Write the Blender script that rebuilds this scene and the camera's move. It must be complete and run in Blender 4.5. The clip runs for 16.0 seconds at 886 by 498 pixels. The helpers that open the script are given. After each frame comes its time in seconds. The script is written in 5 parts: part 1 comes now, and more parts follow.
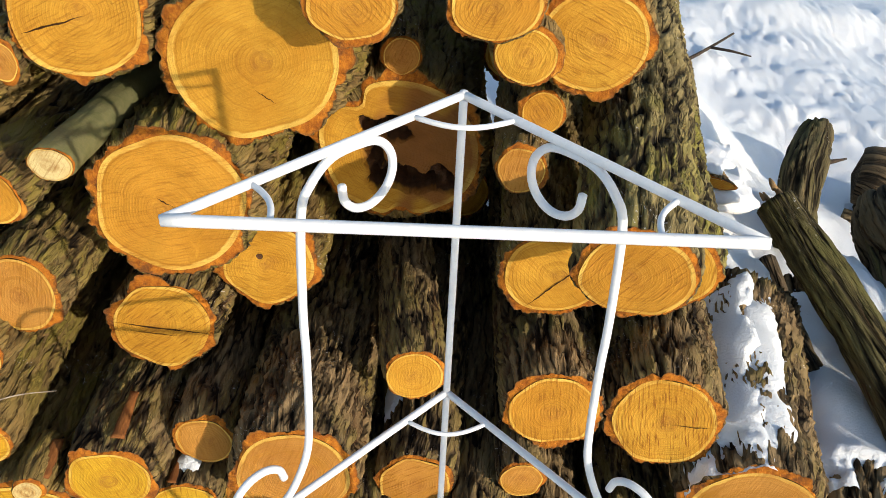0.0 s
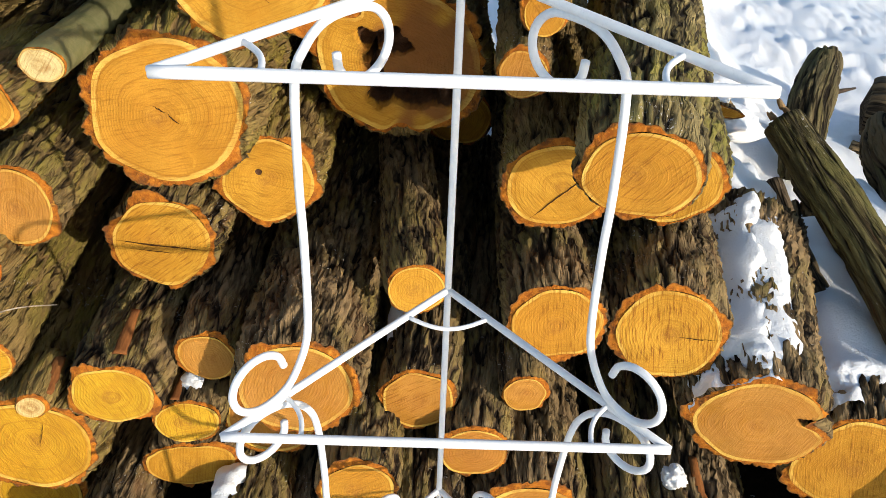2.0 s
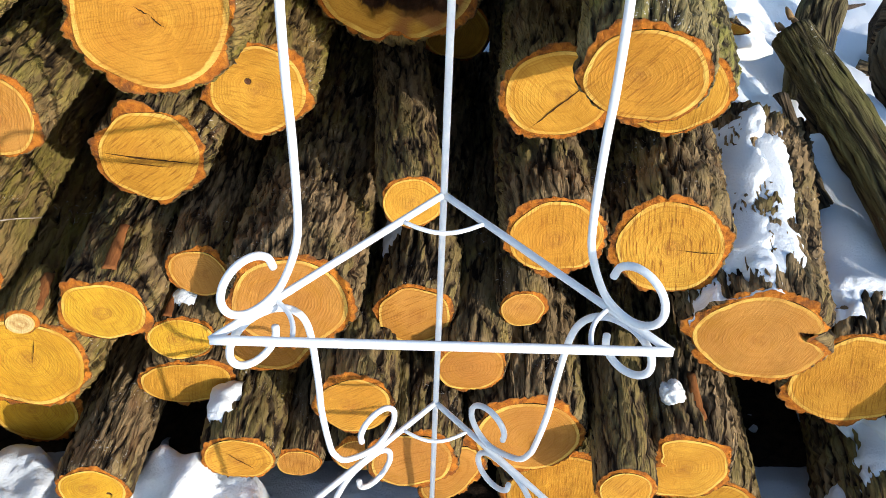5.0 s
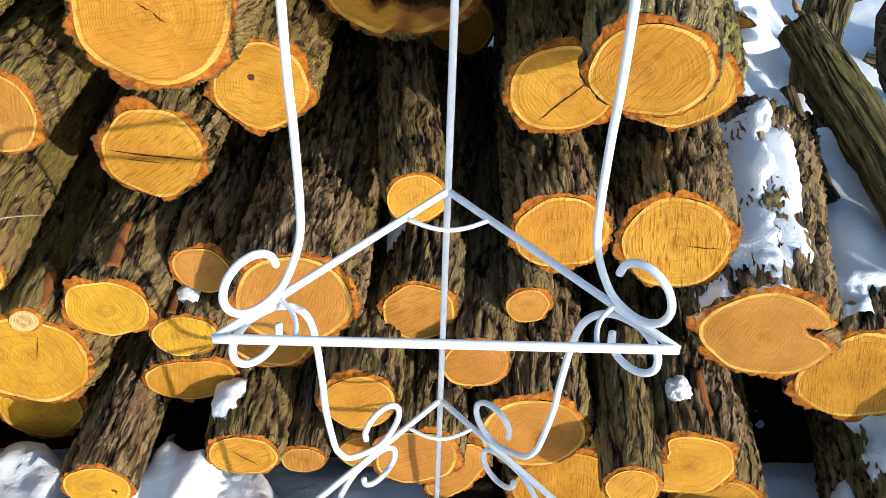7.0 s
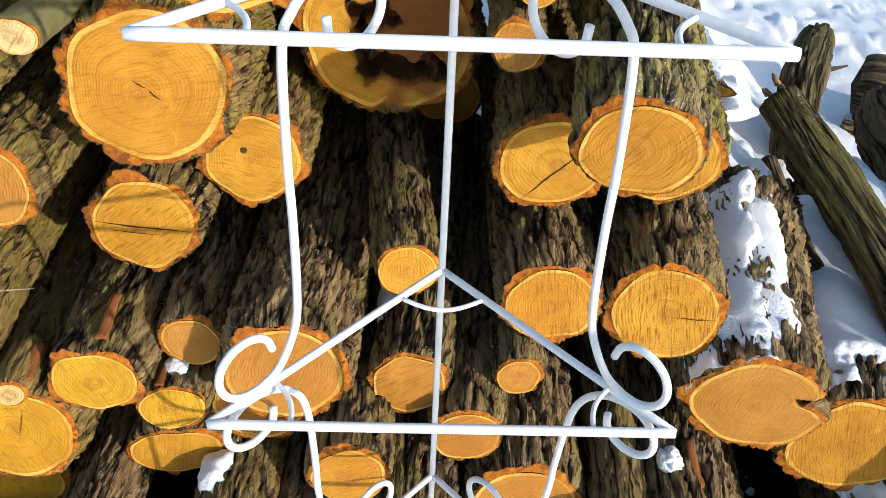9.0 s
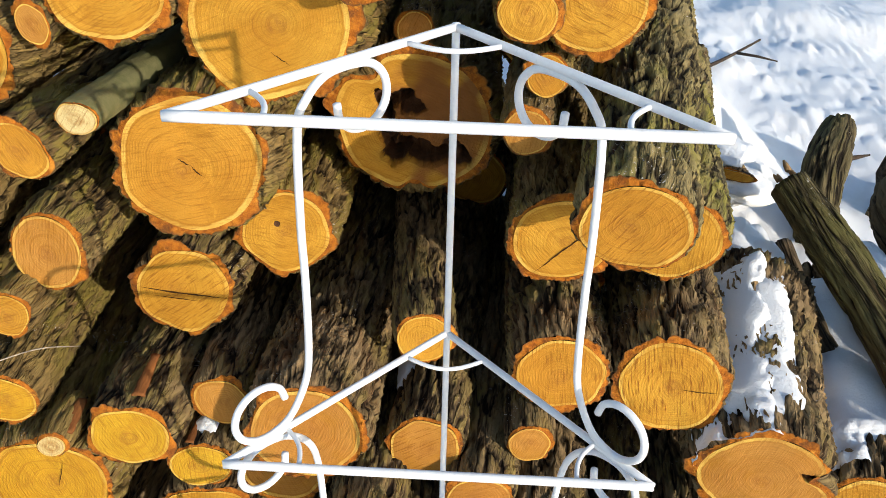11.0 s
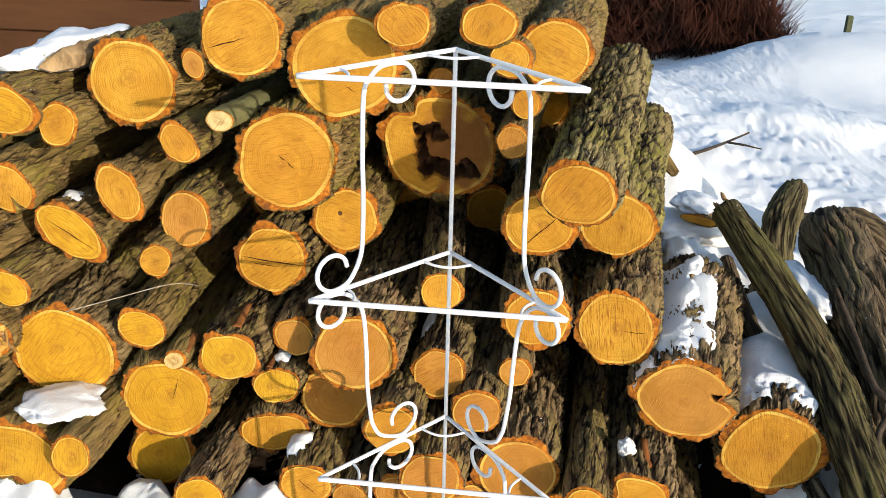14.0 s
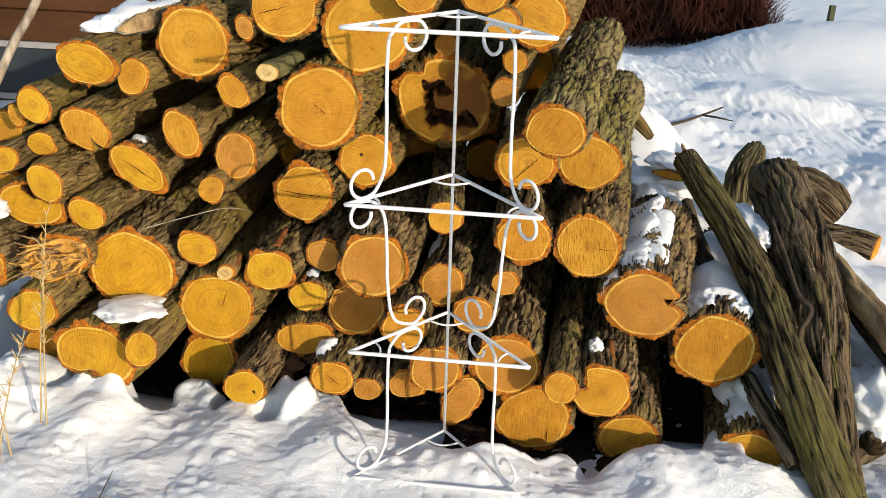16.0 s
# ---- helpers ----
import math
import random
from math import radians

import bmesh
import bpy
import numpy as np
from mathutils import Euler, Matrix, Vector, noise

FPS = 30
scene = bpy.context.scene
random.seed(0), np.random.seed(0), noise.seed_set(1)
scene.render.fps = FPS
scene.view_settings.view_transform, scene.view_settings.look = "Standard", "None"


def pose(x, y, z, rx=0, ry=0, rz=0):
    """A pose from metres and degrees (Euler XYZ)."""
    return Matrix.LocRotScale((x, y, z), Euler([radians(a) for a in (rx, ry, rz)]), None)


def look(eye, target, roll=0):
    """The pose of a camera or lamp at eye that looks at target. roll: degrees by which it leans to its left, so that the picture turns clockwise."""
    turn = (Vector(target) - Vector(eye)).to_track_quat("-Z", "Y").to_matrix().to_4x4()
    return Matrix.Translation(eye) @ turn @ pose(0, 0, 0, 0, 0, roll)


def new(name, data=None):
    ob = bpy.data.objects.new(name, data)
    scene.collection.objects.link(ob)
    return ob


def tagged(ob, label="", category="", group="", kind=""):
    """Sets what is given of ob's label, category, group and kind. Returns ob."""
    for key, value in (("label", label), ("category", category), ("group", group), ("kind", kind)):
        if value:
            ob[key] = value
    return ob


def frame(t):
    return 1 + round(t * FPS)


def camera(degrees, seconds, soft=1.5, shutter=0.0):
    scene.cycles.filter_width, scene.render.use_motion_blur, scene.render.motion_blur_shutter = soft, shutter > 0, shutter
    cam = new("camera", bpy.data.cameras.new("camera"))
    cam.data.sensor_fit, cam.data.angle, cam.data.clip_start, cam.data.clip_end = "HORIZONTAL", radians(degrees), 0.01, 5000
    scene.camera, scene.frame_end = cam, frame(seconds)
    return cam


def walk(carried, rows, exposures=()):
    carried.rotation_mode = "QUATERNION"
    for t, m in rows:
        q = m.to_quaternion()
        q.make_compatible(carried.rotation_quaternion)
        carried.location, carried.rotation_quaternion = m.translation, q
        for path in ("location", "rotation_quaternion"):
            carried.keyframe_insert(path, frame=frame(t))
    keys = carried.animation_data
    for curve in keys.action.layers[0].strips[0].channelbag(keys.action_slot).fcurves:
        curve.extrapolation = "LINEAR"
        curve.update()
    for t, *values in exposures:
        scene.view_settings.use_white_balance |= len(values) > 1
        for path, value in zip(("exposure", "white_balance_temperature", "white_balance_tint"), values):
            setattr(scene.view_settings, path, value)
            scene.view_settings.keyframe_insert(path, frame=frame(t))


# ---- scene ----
cam = camera(55.0, 16.0, 0.8)
METRES, EYE, TILT, LEAN, TURN = 1.65, 1.6, 0.0, 0.0, -0.9
ROWS = [
    (0.0, 0.0, 0.0, 0.0, 1.37, -31.01, -2.28),
    (0.5, 0.0075, -0.0008, -0.0001, 1.4, -31.29, -2.07),
    (1.0, 0.0136, -0.009, -0.0001, 0.92, -30.99, -1.53),
    (1.5, 0.0106, -0.0102, -0.0081, 0.77, -31.42, -1.7),
    (2.0, 0.0053, -0.0158, -0.0472, 1.43, -33.76, -1.77),
    (2.5, 0.0034, -0.0146, -0.0707, 0.73, -36.64, -2.18),
    (3.0, 0.0023, -0.011, -0.0731, 0.83, -36.78, -2.22),
    (3.5, 0.0041, -0.0106, -0.0777, 1.17, -37.69, -2.02),
    (4.0, 0.0058, -0.0113, -0.0787, 1.14, -37.94, -2.01),
    (6.5, 0.0081, -0.0075, -0.0805, 1.44, -38.4, -1.33),
    (7.0, 0.0081, -0.0061, -0.0809, 1.4, -38.47, -1.43),
    (7.5, 0.0046, -0.0059, -0.0842, 1.64, -38.95, -1.47),
    (8.0, 0.0001, -0.0019, -0.0842, 0.93, -38.65, -1.82),
    (8.5, -0.0019, 0.0001, -0.0811, 1.07, -37.96, -1.84),
    (9.0, -0.0009, 0.0017, -0.064, 0.43, -34.82, -2.07),
    (9.2, 0.0, 0.002, -0.047, -0.15, -31.95, -2.2),
    (11.3, 0.0329, -0.0735, -0.0435, 3.87, -29.26, -1.36),
    (11.5, 0.0207, -0.0904, -0.0474, 2.71, -29.27, -0.95),
    (12.0, 0.0031, -0.1536, -0.0542, -1.14, -30.7, -0.75),
    (12.5, 0.0189, -0.2243, -0.0494, -0.12, -26.74, -0.87),
    (13.0, 0.0717, -0.3197, -0.0511, 3.42, -24.52, -1.68),
    (13.5, 0.1137, -0.4185, -0.0501, 7.13, -23.13, -1.55),
    (14.0, 0.1108, -0.4728, -0.0481, 7.14, -21.31, -1.69),
    (14.5, 0.0777, -0.5461, -0.0475, 5.16, -22.27, -1.65),
    (15.0, 0.0578, -0.6134, -0.0463, 1.75, -23.42, -2.69),
    (15.5, 0.0965, -0.6862, -0.0491, 5.15, -22.32, -1.34),
    (16.0, 0.1412, -0.7747, -0.0484, 7.22, -21.8, -2.02),
]
walk(cam, [(t, pose(0, 0, EYE, TILT, LEAN, TURN) @ pose(METRES * x, METRES * y, METRES * z, 90 + pitch, roll, yaw)) for t, x, y, z, yaw, pitch, roll in ROWS], [(0.0, 0.0, 6400, 10), (1.5, 0.06, 6400, 10), (3.0, 0.26, 6000, 10), (6.5, 0.26, 5700, 9), (8.5, 0.26, 5700, 9), (9.0, 0.22, 5950, 10), (11.5, 0.03, 6200, 10), (13.5, 0.16, 6350, 10), (14.5, 0.1, 6450, 10), (16.0, -0.08, 6650, 10)])

# ---- light ----
SUN_WAY = Vector((-0.93, 1.0, -0.322)).normalized()     # the way the sunlight travels
SUN_EL = math.asin(-SUN_WAY.z)
SUN_AZ = math.atan2(-SUN_WAY.x, -SUN_WAY.y)              # clockwise from +y
world = bpy.data.worlds.new("winter_sky")
scene.world = world
world.use_nodes = True
_wn = world.node_tree.nodes
sky = _wn.new("ShaderNodeTexSky")
sky.sky_type, sky.sun_disc = "NISHITA", False
sky.sun_elevation, sky.sun_rotation = SUN_EL, SUN_AZ
sky.air_density, sky.dust_density, sky.ozone_density = 1.0, 0.6, 1.0
world.node_tree.links.new(sky.outputs[0], _wn["Background"].inputs[0])
_wn["Background"].inputs[1].default_value = 0.24
sun = new("sun", bpy.data.lights.new("sun", "SUN"))
sun.data.energy, sun.data.angle, sun.data.color = 4.6, radians(0.6), (1.0, 0.9, 0.74)
sun.matrix_world = look((6, -6.5, 4), (6 + SUN_WAY.x, -6.5 + SUN_WAY.y, 4 + SUN_WAY.z))


# ---- materials ----
class Nodes:
    """A short hand for building node materials."""

    def __init__(self, name, rough=0.8, metal=0.0, spec=0.3):
        self.mat = bpy.data.materials.new(name)
        self.mat.use_nodes = True
        self.t = self.mat.node_tree
        self.bsdf = self.t.nodes["Principled BSDF"]
        self.bsdf.inputs["Roughness"].default_value = rough
        self.bsdf.inputs["Metallic"].default_value = metal
        self.bsdf.inputs["Specular IOR Level"].default_value = spec

    def put(self, socket, value):
        if isinstance(value, bpy.types.NodeSocket):
            self.t.links.new(value, socket)
        else:
            socket.default_value = value

    def coords(self, scale=(1, 1, 1), turn=(0, 0, 0), shift=None):
        tc = self.t.nodes.new("ShaderNodeTexCoord")
        mp = self.t.nodes.new("ShaderNodeMapping")
        mp.inputs["Scale"].default_value = scale
        mp.inputs["Rotation"].default_value = turn
        self.t.links.new(tc.outputs["Object"], mp.inputs["Vector"])
        if shift is not None:
            self.t.links.new(shift, mp.inputs["Location"])
        return mp.outputs[0]

    def random(self):
        return self.t.nodes.new("ShaderNodeObjectInfo").outputs["Random"]

    def attr(self, name):
        n = self.t.nodes.new("ShaderNodeAttribute")
        n.attribute_name = name
        return n.outputs["Fac"]

    def noise(self, vec, scale, detail=4.0, rough=0.55, warp=0.0):
        n = self.t.nodes.new("ShaderNodeTexNoise")
        n.inputs["Scale"].default_value = scale
        n.inputs["Detail"].default_value = detail
        n.inputs["Roughness"].default_value = rough
        n.inputs["Distortion"].default_value = warp
        self.t.links.new(vec, n.inputs["Vector"])
        return n.outputs["Fac"]

    def noise_line(self, x):
        n = self.t.nodes.new("ShaderNodeTexNoise")
        n.noise_dimensions = "1D"
        n.inputs["Detail"].default_value = 1.0
        n.inputs["Scale"].default_value = 1.0
        self.t.links.new(x, n.inputs["W"])
        return n.outputs["Fac"]

    def voronoi(self, vec, scale, feature="F1"):
        n = self.t.nodes.new("ShaderNodeTexVoronoi")
        n.feature = feature
        n.inputs["Scale"].default_value = scale
        self.t.links.new(vec, n.inputs["Vector"])
        return n.outputs["Distance"]

    def math(self, op, a, b=0.0, c=0.0):
        n = self.t.nodes.new("ShaderNodeMath")
        n.operation = op
        for s, v in zip(n.inputs, (a, b, c)):
            self.put(s, v)
        return n.outputs[0]

    def step(self, x, lo, hi, a=0.0, b=1.0):
        n = self.t.nodes.new("ShaderNodeMapRange")
        n.interpolation_type = "SMOOTHSTEP"
        for s, v in zip(n.inputs, (x, lo, hi, a, b)):
            self.put(s, v)
        return n.outputs[0]

    def mix(self, f, a, b):
        n = self.t.nodes.new("ShaderNodeMix")
        n.data_type = "RGBA"
        for s, v in ((n.inputs[0], f), (n.inputs[6], a), (n.inputs[7], b)):
            self.put(s, (*v, 1.0) if isinstance(v, tuple) else v)
        return n.outputs[2]

    def bump(self, height, strength=0.5, distance=0.002, after=None):
        n = self.t.nodes.new("ShaderNodeBump")
        n.inputs["Strength"].default_value = strength
        n.inputs["Distance"].default_value = distance
        self.t.links.new(height, n.inputs["Height"])
        if after is not None:
            self.t.links.new(after, n.inputs["Normal"])
        self.t.links.new(n.outputs[0], self.bsdf.inputs["Normal"])
        return n.outputs[0]

    def colour(self, c):
        self.put(self.bsdf.inputs["Base Color"], (*c, 1.0) if isinstance(c, tuple) else c)
        return self.mat


def mat_wood(name, dull, bright, tint):
    """Sawn end grain. The faces carry: dist, metres from the pith along the outline's own rings; ring, 0 to 1; sawn, strength and direction of the saw's marks."""
    m = Nodes(name, 0.75, spec=0.2)
    rnd = m.random()
    cx = m.t.nodes.new("ShaderNodeCombineXYZ")
    m.put(cx.inputs[0], m.math("MULTIPLY", rnd, 3.7))
    m.put(cx.inputs[2], m.math("MULTIPLY", m.math("FRACT", m.math("MULTIPLY", rnd, 7.3)), 2.9))
    v = m.coords(shift=cx.outputs[0])
    plain = m.coords()
    edge, dist = m.attr("ring"), m.attr("dist")
    wob = m.noise(v, 16.0, 3.0)
    d = m.math("MULTIPLY_ADD", m.noise(v, 60.0, 3.0), 0.004, m.math("MULTIPLY_ADD", wob, 0.012, dist))
    spaced = m.math("MULTIPLY_ADD", m.noise(v, 4.0, 1.0), 0.012, d)
    tone = m.noise(v, 8.0, 5.0, 0.6)
    base = m.mix(m.step(tone, 0.32, 0.70), dull, bright)
    # each log a little redder or yellower
    base = m.mix(m.math("MULTIPLY", m.step(rnd, 0.35, 1.0), 0.45), base, tint)
    # broad seasons, then fine growth rings, both fading in and out round the face
    broad = m.step(m.math("SINE", m.math("MULTIPLY", spaced, 330.0)), -0.3, 1.0)
    base = m.mix(m.math("MULTIPLY", broad, m.step(m.noise(v, 7.0, 3.0), 0.40, 0.68, 0.03, 0.34)), base, (0.335, 0.142, 0.008))
    fine = m.step(m.math("SINE", m.math("MULTIPLY", spaced, 1150.0)), 0.15, 1.0)
    base = m.mix(m.math("MULTIPLY", fine, m.step(m.noise(v, 11.0, 3.0), 0.42, 0.68, 0.0, 0.46)), base, (0.26, 0.105, 0.008))
    # a few single dark rings
    few = m.step(m.noise_line(m.math("MULTIPLY_ADD", rnd, 31.0, m.math("MULTIPLY", spaced, 95.0))), 0.60, 0.70, 0.0, 0.4)
    base = m.mix(m.math("MULTIPLY", few, m.step(m.noise(v, 9.0, 2.0), 0.35, 0.6, 0.25, 1.0)), base, (0.29, 0.11, 0.008))
    # rays from the pith
    nrm = m.t.nodes.new("ShaderNodeVectorMath")
    nrm.operation = "NORMALIZE"
    m.put(nrm.inputs[0], plain)
    rays = m.noise(nrm.outputs[0], 30.0, 4.0, 0.75)
    base = m.mix(m.math("MULTIPLY", m.step(rays, 0.56, 0.70), m.step(dist, 0.01, 0.05, 0.0, 0.4)), base, (0.31, 0.125, 0.010))
    blotch = m.step(m.noise(v, 15.0, 6.0, 0.7, 0.9), 0.48, 0.70, 0.0, 0.55)
    base = m.mix(blotch, base, (0.38, 0.165, 0.010))
    pale = m.step(m.noise(v, 21.0, 6.0, 0.7, 0.5), 0.56, 0.74, 0.0, 0.5)
    base = m.mix(pale, base, tuple(min(x * 1.22, 0.8) for x in bright))
    heart = m.step(m.math("MULTIPLY_ADD", wob, 0.03, dist), 0.016, 0.044, 1.0, 0.0)
    base = m.mix(m.math("MULTIPLY", heart, m.step(m.noise(v, 90.0, 4.0, 0.7), 0.4, 0.65, 0.12, 0.7)), base, (0.27, 0.105, 0.018))
    stain = m.step(m.noise(v, 24.0, 6.0, 0.75, 1.2), 0.60, 0.74)
    base = m.mix(m.math("MULTIPLY", stain, 0.45), base, (0.29, 0.115, 0.012))
    # pale sapwood just inside the bark, uneven in width
    sap = m.math("MULTIPLY_ADD", m.noise(v, 40.0, 3.0), 0.09, edge)
    inner = m.step(sap, 0.962, 0.99)
    base = m.mix(m.math("MULTIPLY", m.step(sap, 0.925, 0.965), m.step(sap, 0.965, 0.985, 0.42, 0.0)), base, (0.33, 0.13, 0.008))
    base = m.mix(m.math("MULTIPLY", inner, m.step(m.noise(v, 12.0, 3.0), 0.36, 0.62, 0.15, 0.9)), base, (0.68, 0.43, 0.085))
    flecks = m.step(m.voronoi(v, 110.0), 0.0, 0.13, 1.0, 0.0)
    base = m.mix(m.math("MULTIPLY", flecks, m.step(tone, 0.48, 0.6, 0.0, 0.55)), base, (0.22, 0.085, 0.012))
    # saw marks: short dark streaks in one direction for each log
    tr = m.t.nodes.new("ShaderNodeVectorRotate")
    tr.rotation_type = "Y_AXIS"
    m.put(tr.inputs["Vector"], v)
    m.put(tr.inputs["Angle"], m.attr("sawdir"))
    st = m.t.nodes.new("ShaderNodeVectorMath")
    st.operation = "MULTIPLY"
    m.put(st.inputs[0], tr.outputs[0])
    st.inputs[1].default_value = (300.0, 1.0, 22.0)
    saw = m.noise(st.outputs[0], 1.0, 4.0, 0.65)
    base = m.mix(m.math("MULTIPLY", m.step(saw, 0.51, 0.63), m.attr("sawn")), base, (0.23, 0.085, 0.008))
    fuzz = m.noise(v, 330.0, 3.0, 0.7)
    base = m.mix(m.step(fuzz, 0.52, 0.72, 0.0, 0.28), base, (0.25, 0.1, 0.012))
    # brown patch: reddish shade painted into the wood colour
    base = m.mix(m.math("MULTIPLY", m.step(m.attr("brown"), 0.1, 0.6), 0.85), base, m.mix(m.noise(v, 30.0, 4.0), (0.15, 0.048, 0.012), (0.25, 0.088, 0.022)))
    rot = m.math("ADD", m.attr("rot"), m.math("MULTIPLY_ADD", m.noise(v, 40.0, 4.0), 0.3, -0.15))
    base = m.mix(m.step(rot, 0.35, 0.6), base, m.mix(m.noise(v, 70.0, 4.0), (0.022, 0.010, 0.005), (0.13, 0.055, 0.022)))
    b = m.bump(saw, 0.7, 0.003)
    m.bump(m.math("MULTIPLY_ADD", fine, 0.35, fuzz), 0.5, 0.0018, b)
    m.put(m.bsdf.inputs["Roughness"], m.step(saw, 0.2, 0.8, 0.62, 0.9))
    return m.colour(base)


def mat_rim():
    m = Nodes("inner_bark", 0.85, spec=0.15)
    v = m.coords()
    n = m.noise(v, 70.0, 6.0, 0.7)
    c = m.mix(m.step(n, 0.3, 0.7), (0.25, 0.070, 0.008), (0.50, 0.175, 0.016))
    c = m.mix(m.step(m.noise(v, 26.0, 5.0, 0.7), 0.50, 0.66, 0.0, 0.85), c, (0.12, 0.042, 0.014))
    c = m.mix(m.step(m.noise(v, 33.0, 4.0, 0.7, 0.6), 0.58, 0.70, 0.0, 0.6), c, (0.58, 0.27, 0.035))
    c = m.mix(m.step(m.math("MULTIPLY_ADD", n, 0.5, m.attr("ring")), 0.95, 1.35, 0.0, 0.8), c, (0.11, 0.055, 0.024))
    m.bump(n, 1.0, 0.006)
    return m.colour(c)


def mat_bark(name, ridge, furrow_shade, moss, mossy, depth=1.0):
    """Furrowed bark: dark clefts with their shade painted into the colour, brown flanks, paler ridge tops with moss;
    ridge, 0 in the clefts to 1 on top;
    depth: how much of the bark lies in dark clefts."""
    m = Nodes(name, 0.92, spec=0.12)
    rnd = m.random()
    grain = m.t.nodes.new("ShaderNodeAttribute")
    grain.attribute_name = "grain"
    v = grain.outputs["Vector"]

    def along(k):
        n = m.t.nodes.new("ShaderNodeVectorMath")
        n.operation = "MULTIPLY"
        m.put(n.inputs[0], v)
        n.inputs[1].default_value = (1.0, k, 1.0)
        return n.outputs[0]

    lo, mid = along(0.12), along(0.22)
    big = m.noise(v, 5.0, 3.0, 0.55)
    fib = m.noise(lo, 85.0, 5.0, 0.65, 0.4)
    plates = m.noise(mid, 42.0, 5.0, 0.6, 0.6)
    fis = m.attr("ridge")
    # long fissures between the plates, in two sizes
    warp = m.t.nodes.new("ShaderNodeTexNoise")
    warp.inputs["Scale"].default_value, warp.inputs["Detail"].default_value = 24.0, 3.0
    m.put(warp.inputs["Vector"], mid)
    moved = m.t.nodes.new("ShaderNodeVectorMath")
    moved.operation = "MULTIPLY_ADD"
    m.put(moved.inputs[0], warp.outputs["Color"])
    moved.inputs[1].default_value = (0.02, 0.0, 0.02)
    m.put(moved.inputs[2], along(0.16))
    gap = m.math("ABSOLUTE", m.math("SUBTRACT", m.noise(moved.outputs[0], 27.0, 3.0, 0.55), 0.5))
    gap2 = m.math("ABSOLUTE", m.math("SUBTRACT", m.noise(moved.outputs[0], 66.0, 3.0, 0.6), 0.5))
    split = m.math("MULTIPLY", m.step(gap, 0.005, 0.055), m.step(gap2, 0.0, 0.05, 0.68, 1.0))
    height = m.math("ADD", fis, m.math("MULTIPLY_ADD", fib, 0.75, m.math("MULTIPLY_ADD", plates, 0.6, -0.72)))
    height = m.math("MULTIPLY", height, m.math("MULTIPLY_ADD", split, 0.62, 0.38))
    flank = tuple(x * (1 - 0.52 * depth) + y * 0.52 * depth for x, y in zip(ridge, furrow_shade))
    # clefts and fissures go near-black: shade painted into the bark colour
    c = m.mix(m.step(height, 0.20 * depth, 0.20 + 0.30 * depth), furrow_shade, flank)
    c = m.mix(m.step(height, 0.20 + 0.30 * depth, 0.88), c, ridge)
    # reddish torn places and grey weathered ones
    c = m.mix(m.step(m.noise(mid, 21.0, 4.0, 0.6), 0.56, 0.70, 0.0, 0.55), c, m.mix(fib, (0.07, 0.032, 0.014), (0.25, 0.125, 0.055)))
    worn = m.math("FRACT", m.math("MULTIPLY", rnd, 5.7))
    c = m.mix(m.step(worn, 0.5, 1.0, 0.0, 0.38), c, m.mix(m.step(height, 0.2, 0.9), (0.02, 0.015, 0.011), (0.19, 0.15, 0.105)))
    # moss and algae in soft large patches on the ridge tops, more on some logs
    mo = m.math("MULTIPLY", m.step(m.math("MULTIPLY_ADD", rnd, 0.16, big), 0.46, 0.70), m.step(height, 0.35, 0.8))
    c = m.mix(m.math("MULTIPLY", m.math("MULTIPLY", mo, mossy), m.step(fib, 0.3, 0.62, 0.55, 1.0)), c, moss)
    # sawdust and frost caught in the bark
    dust = m.math("MULTIPLY", m.step(m.noise(v, 190.0, 3.0, 0.6), 0.62, 0.69), m.step(m.noise(v, 8.0, 3.0), 0.55, 0.66))
    c = m.mix(m.math("MULTIPLY", dust, 0.8), c, (0.70, 0.66, 0.60))
    b = m.bump(m.math("MULTIPLY_ADD", split, 0.9, m.math("MULTIPLY_ADD", plates, 0.9, m.math("MULTIPLY", fib, 0.7))), 1.0, 0.011)
    m.bump(m.noise(v, 240.0, 4.0, 0.7), 0.55, 0.003, b)
    return m.colour(c)


def mat_plain(name, a, b, scale=20.0, rough=0.7, spec=0.3, bump=0.3, depth=0.002, stretch=(1, 1, 1), metal=0.0):
    m = Nodes(name, rough, metal, spec)
    v = m.coords(stretch)
    n = m.noise(v, scale, 5.0, 0.62)
    c = m.mix(m.step(n, 0.3, 0.7), a, b)
    f = m.noise(v, scale * 6.0, 4.0)
    c = m.mix(m.step(f, 0.55, 0.8, 0.0, 0.3), c, tuple(x * 0.6 for x in a))
    m.bump(m.math("MULTIPLY_ADD", f, 0.4, n), bump, depth)
    return m.colour(c)


def mat_snow():
    m = Nodes("snow", 0.65, spec=0.25)
    v = m.coords()
    n = m.noise(v, 18.0, 6.0, 0.62)
    g = m.noise(v, 160.0, 4.0, 0.7)
    c = m.mix(m.step(m.noise(v, 2.2, 4.0), 0.35, 0.7), (0.79, 0.80, 0.82), (0.845, 0.845, 0.845))
    specks = m.step(m.noise(v, 75.0, 5.0, 0.75), 0.72, 0.82, 0.0, 0.35)
    c = m.mix(specks, c, (0.36, 0.30, 0.24))
    crust = m.noise(v, 7.0, 5.0, 0.6)
    b = m.bump(crust, 0.35, 0.022)
    b = m.bump(n, 0.4, 0.009, b)
    m.bump(g, 0.8, 0.005, b)
    m.bsdf.inputs["Subsurface Weight"].default_value = 0.45
    m.bsdf.inputs["Subsurface Radius"].default_value = (1.0, 0.95, 0.9)
    m.bsdf.inputs["Subsurface Scale"].default_value = 0.006
    return m.colour(c)


